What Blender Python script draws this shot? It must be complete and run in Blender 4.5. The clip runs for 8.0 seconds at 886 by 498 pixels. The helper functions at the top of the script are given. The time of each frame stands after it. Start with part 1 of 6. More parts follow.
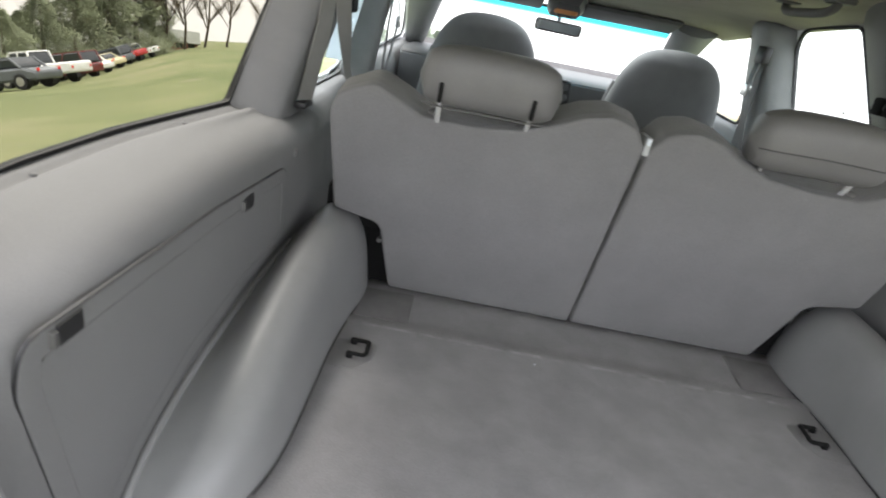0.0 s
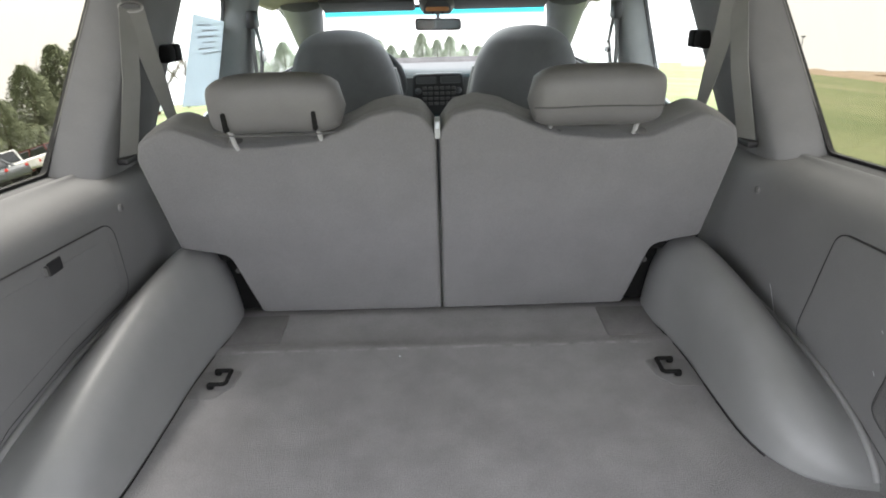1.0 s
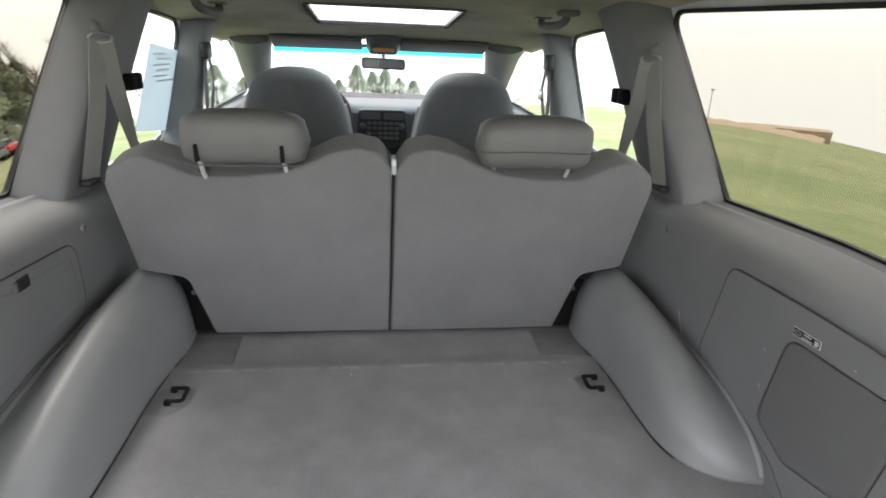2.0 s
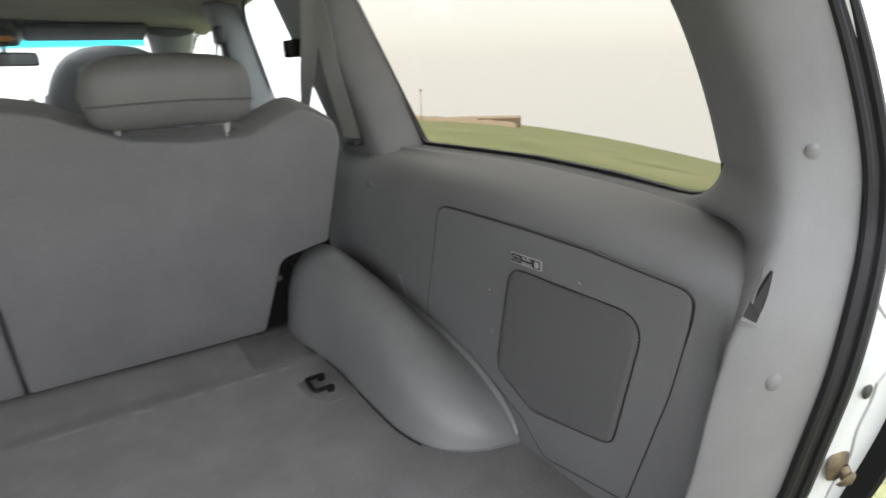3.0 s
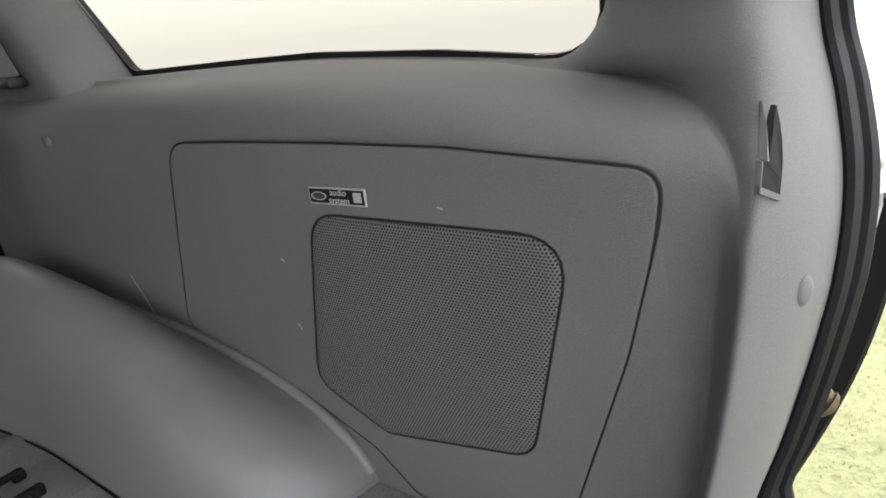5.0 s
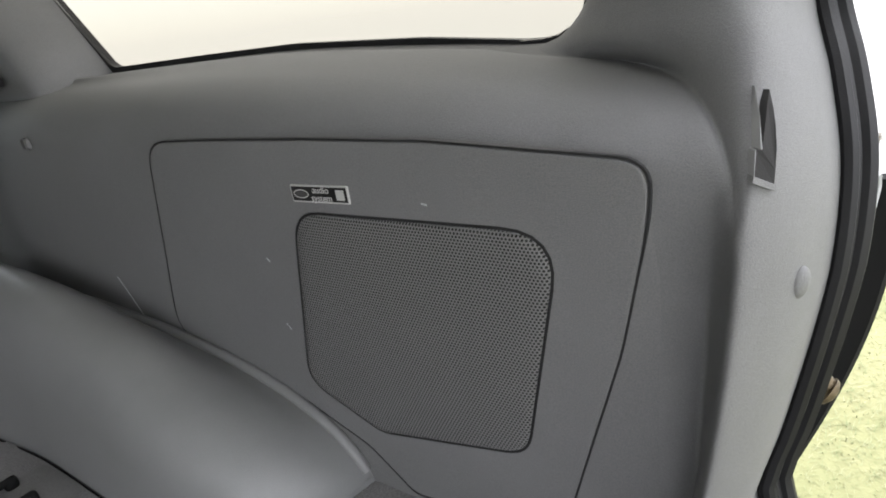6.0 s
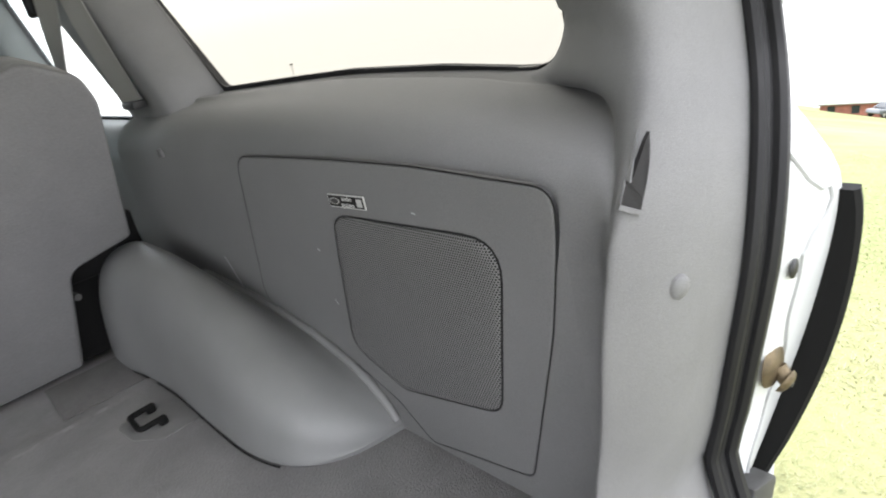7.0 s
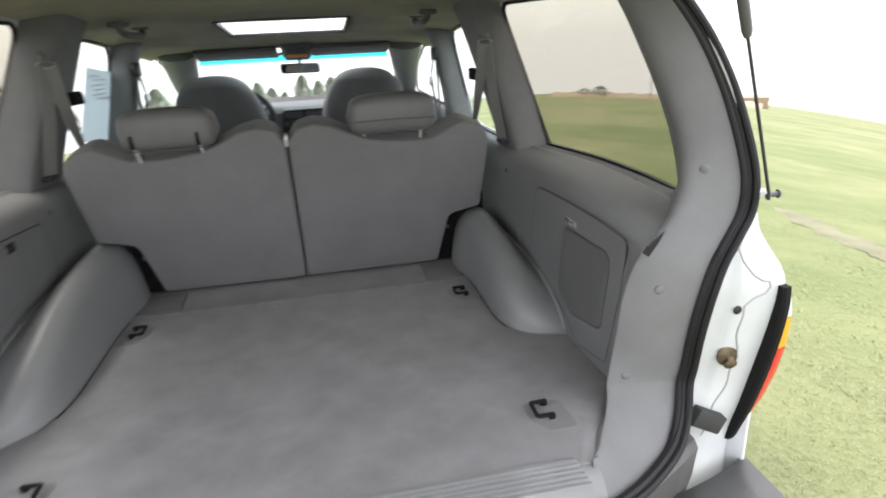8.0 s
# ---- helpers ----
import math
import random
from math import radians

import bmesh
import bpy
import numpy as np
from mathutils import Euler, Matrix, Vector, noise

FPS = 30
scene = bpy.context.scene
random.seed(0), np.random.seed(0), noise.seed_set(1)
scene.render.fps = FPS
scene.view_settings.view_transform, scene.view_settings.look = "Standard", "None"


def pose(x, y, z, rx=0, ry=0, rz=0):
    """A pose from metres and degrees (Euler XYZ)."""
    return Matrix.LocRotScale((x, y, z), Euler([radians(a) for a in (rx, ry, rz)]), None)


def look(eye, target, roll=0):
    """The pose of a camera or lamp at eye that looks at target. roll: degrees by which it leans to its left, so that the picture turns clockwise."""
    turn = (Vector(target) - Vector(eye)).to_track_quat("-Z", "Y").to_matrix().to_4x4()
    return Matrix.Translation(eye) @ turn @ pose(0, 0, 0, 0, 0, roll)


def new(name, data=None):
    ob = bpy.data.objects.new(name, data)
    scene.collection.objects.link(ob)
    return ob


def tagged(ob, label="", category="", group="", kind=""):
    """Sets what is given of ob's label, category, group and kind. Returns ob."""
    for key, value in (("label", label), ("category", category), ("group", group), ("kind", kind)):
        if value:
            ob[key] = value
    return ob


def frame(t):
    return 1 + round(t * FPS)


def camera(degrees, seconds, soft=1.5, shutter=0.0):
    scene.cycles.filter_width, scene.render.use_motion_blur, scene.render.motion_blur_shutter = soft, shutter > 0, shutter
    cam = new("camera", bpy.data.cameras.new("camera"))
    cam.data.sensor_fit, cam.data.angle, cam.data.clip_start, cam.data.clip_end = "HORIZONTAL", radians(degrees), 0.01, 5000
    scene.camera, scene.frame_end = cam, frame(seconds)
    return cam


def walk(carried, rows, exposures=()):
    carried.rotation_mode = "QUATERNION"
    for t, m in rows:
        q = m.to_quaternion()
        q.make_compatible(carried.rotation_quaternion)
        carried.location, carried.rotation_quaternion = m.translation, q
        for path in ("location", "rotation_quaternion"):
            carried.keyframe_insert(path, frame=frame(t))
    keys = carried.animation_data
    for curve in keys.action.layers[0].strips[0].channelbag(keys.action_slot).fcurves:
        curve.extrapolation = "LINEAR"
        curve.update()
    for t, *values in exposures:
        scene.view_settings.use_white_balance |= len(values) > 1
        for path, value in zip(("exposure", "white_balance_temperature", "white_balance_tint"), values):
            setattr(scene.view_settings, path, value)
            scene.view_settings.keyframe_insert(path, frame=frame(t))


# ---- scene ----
# World frame: x to the vehicle's right, y to its front, z up; z = 0 is the carpet of the load floor.
cam = camera(74.0, 8.0, soft=1.8, shutter=0.2)
PATH = [
    (0, (-0.3380, -1.1633, 0.6750), (-0.3319, -0.2460, 0.2768), 11.17),
    (0.2, (-0.2183, -1.2040, 0.6778), (-0.2092, -0.2864, 0.2804), 11.26),
    (0.5, (-0.0919, -1.2169, 0.6882), (-0.0816, -0.2965, 0.2974), 7.14),
    (1, (0.0019, -1.2014, 0.7054), (0.0041, -0.2793, 0.3186), -1.56),
    (1.2, (-0.0101, -1.2146, 0.7206), (0.0145, -0.2853, 0.3519), -0.34),
    (2.3, (-0.0502, -1.3290, 0.7417), (0.1488, -0.4081, 0.4067), 2.20),
    (2.5, (-0.0188, -1.3303, 0.7295), (0.2595, -0.4369, 0.3769), 2.07),
    (2.7, (0.0629, -1.2817, 0.6728), (0.4156, -0.4117, 0.3281), 2.16),
    (3, (0.1438, -1.1259, 0.5829), (0.6519, -0.3240, 0.2684), -1.55),
    (3.5, (0.2893, -0.9544, 0.4678), (0.9509, -0.2851, 0.1298), -4.40),
    (4, (0.3056, -0.8986, 0.4459), (1.0373, -0.2978, 0.1240), -4.78),
    (4.5, (0.3151, -0.8841, 0.4323), (1.0747, -0.3272, 0.0963), -5.25),
    (4.7, (0.3143, -0.8754, 0.4291), (1.0751, -0.3280, 0.0805), -5.18),
    (5.8, (0.3387, -0.8744, 0.4297), (1.0964, -0.3364, 0.0602), -6.66),
    (6, (0.3375, -0.8750, 0.4315), (1.0906, -0.3368, 0.0531), -7.09),
    (6.5, (0.3435, -0.8795, 0.4217), (1.0623, -0.3062, 0.0284), -7.71),
    (6.8, (0.3546, -0.9541, 0.4474), (1.0162, -0.3066, 0.0692), -10.45),
    (7, (0.3398, -1.0354, 0.4792), (0.9418, -0.3381, 0.0900), -11.40),
    (7.2, (0.3099, -1.1493, 0.5222), (0.8533, -0.3973, 0.1491), -11.04),
    (7.5, (0.2253, -1.3926, 0.5961), (0.6648, -0.5508, 0.2828), -8.59),
    (7.8, (0.1431, -1.6250, 0.6790), (0.4223, -0.7220, 0.3526), -5.65),
    (8, (0.1049, -1.7902, 0.7313), (0.2816, -0.8655, 0.3943), -2.86),
]
EXPOSURES = [(0, 2.32), (0.5, 2.44), (1.2, 2.32), (2.5, 2.1), (3.5, 1.9), (4.5, 1.98), (6.5, 2.08), (7.0, 2.3), (7.5, 2.1), (8.0, 1.78)]
walk(cam, [(t, look(eye, target, roll)) for t, eye, target, roll in PATH], EXPOSURES)

# ---- world and sun ----
world = bpy.data.worlds.new("overcast_day")
scene.world = world
world.use_nodes = True
wn = world.node_tree.nodes
wl = world.node_tree.links
wn.clear()
sky = wn.new("ShaderNodeTexSky")
sky.sky_type = "NISHITA"
sky.sun_disc = False
sky.sun_elevation = radians(58)
sky.sun_rotation = radians(323)
cloud = wn.new("ShaderNodeMixRGB")
cloud.inputs[0].default_value = 0.85
# an overcast sky is brightest overhead and fades towards the horizon
where = wn.new("ShaderNodeTexCoord")
axes = wn.new("ShaderNodeSeparateXYZ")
wl.new(where.outputs["Generated"], axes.inputs[0])
fade = wn.new("ShaderNodeMapRange")
fade.inputs[1].default_value, fade.inputs[2].default_value = 0.0, 1.0
fade.inputs[3].default_value, fade.inputs[4].default_value = 0.50, 1.28
wl.new(axes.outputs[2], fade.inputs[0])
veil = wn.new("ShaderNodeMixRGB")
veil.blend_type = "MULTIPLY"
veil.inputs[0].default_value = 1.0
veil.inputs[1].default_value = (8.75, 8.7, 9.0, 1)
wl.new(fade.outputs[0], veil.inputs[2])
wl.new(veil.outputs[0], cloud.inputs[2])
back = wn.new("ShaderNodeBackground")
back.inputs[1].default_value = 0.15
wout = wn.new("ShaderNodeOutputWorld")
wl.new(sky.outputs[0], cloud.inputs[1])
wl.new(cloud.outputs[0], back.inputs[0])
wl.new(back.outputs[0], wout.inputs[0])

sun_data = bpy.data.lights.new("sun", "SUN")
sun_data.energy = 0.8
sun_data.angle = radians(20)
sun_data.color = (1.0, 0.96, 0.9)
sun = new("sun", sun_data)
sun.matrix_world = look((-9, 12, 24), (0, 0, 0))

# ---- materials ----
def tree_of(name):
    m = bpy.data.materials.new(name)
    m.use_nodes = True
    nt = m.node_tree
    return m, nt, nt.nodes["Principled BSDF"]


def coords(nt, scale, kind="Object"):
    tc = nt.nodes.new("ShaderNodeTexCoord")
    mp = nt.nodes.new("ShaderNodeMapping")
    mp.inputs["Scale"].default_value = (scale, scale, scale) if isinstance(scale, (int, float)) else scale
    nt.links.new(tc.outputs[kind], mp.inputs[0])
    return mp.outputs[0]


def noise_fac(nt, scale, detail=4.0, rough=0.6):
    n = nt.nodes.new("ShaderNodeTexNoise")
    n.inputs["Scale"].default_value = 1.0
    n.inputs["Detail"].default_value = detail
    n.inputs["Roughness"].default_value = rough
    nt.links.new(coords(nt, scale), n.inputs["Vector"])
    return n.outputs[0]


def ramp(nt, fac, stops):
    r = nt.nodes.new("ShaderNodeValToRGB")
    el = r.color_ramp.elements
    while len(el) < len(stops):
        el.new(0.5)
    for e, (p, c) in zip(el, stops):
        e.position, e.color = p, (*c, 1)
    nt.links.new(fac, r.inputs[0])
    return r.outputs[0]


def mix(nt, a, b, fac, mode="MIX"):
    m = nt.nodes.new("ShaderNodeMixRGB")
    m.blend_type = mode
    for sock, v in ((m.inputs[0], fac), (m.inputs[1], a), (m.inputs[2], b)):
        if isinstance(v, bpy.types.NodeSocket):
            nt.links.new(v, sock)
        else:
            sock.default_value = v if isinstance(v, (int, float)) else (*v, 1)
    return m.outputs[0]


def bump(nt, bsdf, height, strength, distance):
    b = nt.nodes.new("ShaderNodeBump")
    b.inputs["Strength"].default_value = strength
    b.inputs["Distance"].default_value = distance
    nt.links.new(height, b.inputs["Height"])
    nt.links.new(b.outputs[0], bsdf.inputs["Normal"])


def surface(name, color, rough=0.5, metal=0.0, grain=900.0, grain_bump=0.2, depth=0.0006, blotch=6.0, blotch_amt=0.12,
            fine_amt=0.08, specular=0.5, sheen=0.0):
    """Two scales of colour variation and a fine relief on one base colour."""
    m, nt, p = tree_of(name)
    big = noise_fac(nt, blotch, 5)
    fine = noise_fac(nt, grain, 2)
    lo = tuple(c * (1 - blotch_amt) for c in color)
    hi = tuple(min(1, c * (1 + blotch_amt)) for c in color)
    base = ramp(nt, big, [(0.3, lo), (0.7, hi)])
    tone = ramp(nt, fine, [(0.3, (1 - fine_amt,) * 3), (0.7, (1.0,) * 3)])
    nt.links.new(mix(nt, base, tone, 1.0, "MULTIPLY"), p.inputs["Base Color"])
    r = nt.nodes.new("ShaderNodeMapRange")
    r.inputs[3].default_value, r.inputs[4].default_value = max(0.02, rough - 0.06), min(1, rough + 0.06)
    nt.links.new(big, r.inputs[0])
    nt.links.new(r.outputs[0], p.inputs["Roughness"])
    p.inputs["Metallic"].default_value = metal
    p.inputs["Specular IOR Level"].default_value = specular
    p.inputs["Sheen Weight"].default_value = sheen
    p.inputs["Sheen Roughness"].default_value = 0.5
    bump(nt, p, fine, grain_bump, depth)
    return m


def glass(name, tint, gloss=0.05):
    """A thin pane: clear transmission with its tint and a weak mirror image."""
    m = bpy.data.materials.new(name)
    m.use_nodes = True
    nt = m.node_tree
    nt.nodes.clear()
    t = nt.nodes.new("ShaderNodeBsdfTransparent")
    t.inputs[0].default_value = (*tint, 1)
    g = nt.nodes.new("ShaderNodeBsdfGlossy")
    g.inputs["Roughness"].default_value = 0.02
    mx = nt.nodes.new("ShaderNodeMixShader")
    mx.inputs[0].default_value = gloss
    out = nt.nodes.new("ShaderNodeOutputMaterial")
    nt.links.new(t.outputs[0], mx.inputs[1])
    nt.links.new(g.outputs[0], mx.inputs[2])
    nt.links.new(mx.outputs[0], out.inputs[0])
    return m


PLASTIC = surface("grey_grained_plastic", (0.188, 0.1878, 0.189), 0.60, grain=1000, grain_bump=0.8, depth=0.0006, blotch=5, blotch_amt=0.07, fine_amt=0.22, specular=0.32)
PLASTIC_GLOSSY = surface("grey_smooth_plastic", (0.222, 0.223, 0.225), 0.42, grain=1300, grain_bump=0.12, depth=0.0003, blotch=7, blotch_amt=0.08)
PILLAR = surface("grey_pillar_plastic", (0.188, 0.1878, 0.189), 0.62, grain=1000, grain_bump=0.75, depth=0.0006, fine_amt=0.20, specular=0.28)
CARPET = surface("grey_load_carpet", (0.250, 0.244, 0.249), 0.97, grain=420, grain_bump=0.9, depth=0.002, blotch=9, blotch_amt=0.15, fine_amt=0.3, specular=0.1, sheen=0.15)
CARPET_WORN = surface("pale_worn_carpet", (0.285, 0.278, 0.282), 0.97, grain=420, grain_bump=0.9, depth=0.002, blotch=30, blotch_amt=0.25, fine_amt=0.3, specular=0.1, sheen=0.15)
CARPET_DARK = surface("dark_grey_carpet", (0.168, 0.163, 0.162), 0.97, grain=420, grain_bump=0.9, depth=0.002, blotch=14, blotch_amt=0.15, fine_amt=0.3, specular=0.1, sheen=0.1)
SEATBACK = surface("grey_seat_carpet", (0.198, 0.195, 0.196), 0.96, grain=520, grain_bump=0.7, depth=0.0015, blotch=8, blotch_amt=0.08, fine_amt=0.22, specular=0.1, sheen=0.15)
CLOTH = surface("grey_seat_cloth", (0.195, 0.192, 0.187), 0.9, grain=700, grain_bump=0.5, depth=0.001, blotch=10, blotch_amt=0.1, fine_amt=0.2, specular=0.2, sheen=0.15)
LEATHER = surface("grey_headrest_vinyl", (0.146, 0.143, 0.141), 0.50, grain=380, grain_bump=0.35, depth=0.0006, blotch=12, blotch_amt=0.08)
FRONT_CLOTH = surface("dark_grey_front_seat_cloth", (0.150, 0.158, 0.160), 0.88, grain=500, grain_bump=0.4, depth=0.001, blotch=9, blotch_amt=0.1, specular=0.2, sheen=0.1)
BELT = surface("grey_belt_webbing", (0.24, 0.235, 0.225), 0.75, grain=600, grain_bump=0.5, depth=0.0006)
HEADLINER = surface("olive_grey_headliner", (0.40, 0.385, 0.32), 0.95, grain=500, grain_bump=0.5, depth=0.001, blotch=4, specular=0.1)
BLACK = surface("black_plastic", (0.015, 0.015, 0.016), 0.45, grain=900, grain_bump=0.2)
RUBBER = surface("black_rubber", (0.011, 0.011, 0.012), 0.55, grain=600, grain_bump=0.3, blotch=15, specular=0.3)
MATT_BLACK = surface("matt_black_steel", (0.007, 0.007, 0.007), 0.8, grain=400, grain_bump=0.2, specular=0.2)
DASH = surface("dark_grey_dash", (0.075, 0.08, 0.082), 0.5, grain=800, grain_bump=0.3)
DASH_LIGHT = surface("mid_grey_dash", (0.2, 0.21, 0.21), 0.5, grain=800, grain_bump=0.3)
DARK_PLASTIC = surface("dark_grey_plastic", (0.034, 0.034, 0.034), 0.6, grain=900, grain_bump=0.3)
# darkened plastic: the shade inside the hook recess is put into this colour
HOOK_SHADE = surface("shaded_grey_plastic", (0.030, 0.029, 0.029), 0.8, grain=900, grain_bump=0.3, specular=0.15)
GREY_PLASTIC = surface("medium_grey_plastic", (0.085, 0.084, 0.082), 0.55, grain=900, grain_bump=0.3)
PAINT = surface("white_body_paint", (0.58, 0.595, 0.60), 0.25, grain=300, grain_bump=0.03, blotch=9, blotch_amt=0.05, fine_amt=0.03)
SEALER = surface("grey_seam_sealer", (0.42, 0.43, 0.43), 0.6, grain=400, grain_bump=0.3)
CHROME = surface("bright_steel", (0.88, 0.88, 0.87), 0.25, metal=0.55, grain=500, grain_bump=0.03, blotch_amt=0.05)
STEEL = surface("dull_steel", (0.42, 0.41, 0.40), 0.4, metal=1.0, grain=500, grain_bump=0.1)
RUST = surface("rusty_zinc", (0.125, 0.095, 0.055), 0.5, metal=0.5, grain=250, grain_bump=0.5, depth=0.001, blotch=60, blotch_amt=0.4)
RED_LENS = surface("red_lens", (0.62, 0.03, 0.02), 0.15, grain=200, grain_bump=0.05, blotch=30)
AMBER_LENS = surface("amber_lens", (0.85, 0.36, 0.02), 0.15, grain=200, grain_bump=0.05, blotch=30)
CLEAR_LENS = surface("clear_lens", (0.62, 0.64, 0.66), 0.1, grain=120, grain_bump=0.2, blotch=30)
AMBER_LAMP = surface("amber_map_lamp", (0.75, 0.33, 0.12), 0.3, grain=200)
PAPER = surface("white_paper", (0.62, 0.66, 0.70), 0.8, grain=300, grain_bump=0.1, blotch=9, blotch_amt=0.04)
STICKER = surface("translucent_white_paper", (0.75, 0.77, 0.79), 0.8, grain=300, grain_bump=0.1, blotch=9, blotch_amt=0.04)


def let_light_through(m, share, colour):
    nt = m.node_tree
    tr = nt.nodes.new("ShaderNodeBsdfTranslucent")
    tr.inputs[0].default_value = (*colour, 1)
    mx = nt.nodes.new("ShaderNodeMixShader")
    mx.inputs[0].default_value = share
    out = next(n for n in nt.nodes if n.type == "OUTPUT_MATERIAL")
    nt.links.new(nt.nodes["Principled BSDF"].outputs[0], mx.inputs[1])
    nt.links.new(tr.outputs[0], mx.inputs[2])
    nt.links.new(mx.outputs[0], out.inputs[0])


let_light_through(STICKER, 0.6, (0.62, 0.68, 0.72))
PAPER_PRINT = surface("faint_grey_print", (0.58, 0.61, 0.64), 0.8, grain=300)
SILVER = surface("silver_print", (0.5, 0.5, 0.49), 0.4, grain=500)
BADGE_BLACK = surface("black_badge_face", (0.012, 0.012, 0.012), 0.3, grain=500, grain_bump=0.05)
BADGE_GREY = surface("grey_badge_oval", (0.06, 0.06, 0.06), 0.4, grain=500, grain_bump=0.05)
GLASS_CLEAR = glass("clear_glass", (0.93, 0.96, 0.95), 0.04)
GLASS_TINT = glass("bronze_tinted_glass", (0.61, 0.60, 0.56), 0.03)
GLASS_TEAL = glass("teal_shade_band_glass", (0.06, 0.62, 0.74), 0.04)


def fade_band(m):
    """The band pales out towards its lower edge."""
    nt = m.node_tree
    t = next(n for n in nt.nodes if n.type == "BSDF_TRANSPARENT")
    tc = nt.nodes.new("ShaderNodeTexCoord")
    sep = nt.nodes.new("ShaderNodeSeparateXYZ")
    mr = nt.nodes.new("ShaderNodeMapRange")
    mr.inputs[1].default_value, mr.inputs[2].default_value = 0.634, 0.656
    nt.links.new(tc.outputs["Object"], sep.inputs[0])
    nt.links.new(sep.outputs[2], mr.inputs[0])
    nt.links.new(mix(nt, (0.93, 0.96, 0.95), (0.05, 0.58, 0.72), mr.outputs[0]), t.inputs[0])


fade_band(GLASS_TEAL)

MIRROR = surface("mirror_glass", (0.8, 0.8, 0.8), 0.03, metal=1.0, grain=300, grain_bump=0.0, blotch_amt=0.02, fine_amt=0.0)


def perforated():
    """Moulded grille: a close hexagonal field of small round holes."""
    m, nt, p = tree_of("perforated_grille_plastic")
    pitch = 0.0029
    tc = nt.nodes.new("ShaderNodeTexCoord")
    sep = nt.nodes.new("ShaderNodeSeparateXYZ")
    nt.links.new(tc.outputs["Object"], sep.inputs[0])

    def mth(op, a, b=None):
        n = nt.nodes.new("ShaderNodeMath")
        n.operation = op
        for i, v in enumerate((a, b)):
            if v is None:
                continue
            if isinstance(v, bpy.types.NodeSocket):
                nt.links.new(v, n.inputs[i])
            else:
                n.inputs[i].default_value = v
        return n.outputs[0]

    dists = []
    for off in (0.0, 0.5):
        u = mth("SUBTRACT", mth("FRACT", mth("ADD", mth("DIVIDE", sep.outputs[1], pitch), off)), 0.5)
        v = mth("SUBTRACT", mth("FRACT", mth("ADD", mth("DIVIDE", sep.outputs[2], pitch * 1.732), off)), 0.5)
        v = mth("MULTIPLY", v, 1.732)
        dists.append(mth("SQRT", mth("ADD", mth("MULTIPLY", u, u), mth("MULTIPLY", v, v))))
    d = mth("MINIMUM", *dists)
    col = ramp(nt, d, [(0.29, (0.004, 0.004, 0.004)), (0.35, (0.185, 0.184, 0.182))])
    nt.links.new(col, p.inputs["Base Color"])
    p.inputs["Roughness"].default_value = 0.55
    h = ramp(nt, d, [(0.22, (0, 0, 0)), (0.36, (1, 1, 1))])
    bump(nt, p, h, 0.7, 0.0015)
    return m


GRILLE = perforated()


def ground_mat():
    m, nt, p = tree_of("lawn")
    big = noise_fac(nt, 0.12, 6)
    mid = noise_fac(nt, 1.1, 5)
    fine = noise_fac(nt, 22.0, 3)
    a = ramp(nt, big, [(0.3, (0.112, 0.138, 0.066)), (0.5, (0.174, 0.188, 0.102)), (0.7, (0.248, 0.230, 0.156))])
    b = ramp(nt, mid, [(0.25, (0.75, 0.80, 0.68)), (0.7, (1.1, 1.06, 1.0))])
    c = mix(nt, a, b, 1.0, "MULTIPLY")
    d = ramp(nt, fine, [(0.25, (0.78, 0.80, 0.72)), (0.75, (1.12, 1.12, 1.08))])
    e = mix(nt, c, d, 0.45, "MULTIPLY")
    bare = ramp(nt, noise_fac(nt, (0.22, 0.5, 0.3), 4), [(0.66, (0, 0, 0)), (0.72, (1, 1, 1))])
    nt.links.new(mix(nt, e, (0.30, 0.26, 0.19), bare), p.inputs["Base Color"])
    p.inputs["Roughness"].default_value = 0.95
    p.inputs["Specular IOR Level"].default_value = 0.1
    bump(nt, p, fine, 0.35, 0.02)
    return m


LAWN = ground_mat()


def varied(name, lo, hi, rough=0.8):
    """Colour that varies from piece to piece of a joined mesh."""
    m, nt, p = tree_of(name)
    g = nt.nodes.new("ShaderNodeNewGeometry")
    nt.links.new(ramp(nt, g.outputs["Random Per Island"], [(0.0, lo), (1.0, hi)]), p.inputs["Base Color"])
    p.inputs["Roughness"].default_value = rough
    p.inputs["Specular IOR Level"].default_value = 0.15
    return m


BLADES = varied("grass_blades", (0.138, 0.165, 0.078), (0.268, 0.268, 0.162))
NEEDLES = varied("evergreen_needles", (0.20, 0.225, 0.14), (0.30, 0.33, 0.21))
# paler needles for far trees and bushes: distance haze is mixed into the colour
NEEDLES_HAZED = varied("hazed_grey_green_needles", (0.27, 0.31, 0.24), (0.39, 0.43, 0.34))
TWIGS = varied("bare_twigs", (0.10, 0.085, 0.06), (0.2, 0.17, 0.125))
BARK = surface("bark", (0.09, 0.07, 0.05), 0.95, grain=40, grain_bump=0.8, depth=0.01, blotch=4, blotch_amt=0.3)
EARTH = surface("pale_dry_earth", (0.135, 0.130, 0.074), 0.95, grain=30, grain_bump=0.6, depth=0.01, blotch=2.5, blotch_amt=0.25)
TAN = surface("tan_siding", (0.27, 0.205, 0.135), 0.8, grain=12, grain_bump=0.2, blotch=0.8)
ROOF_GREY = surface("grey_shingle", (0.22, 0.23, 0.20), 0.9, grain=8, grain_bump=0.4, blotch=1.0)
BRICK_RED = surface("weathered_red_boards", (0.25, 0.10, 0.07), 0.85, grain=8, grain_bump=0.4, blotch=1.0, blotch_amt=0.25)
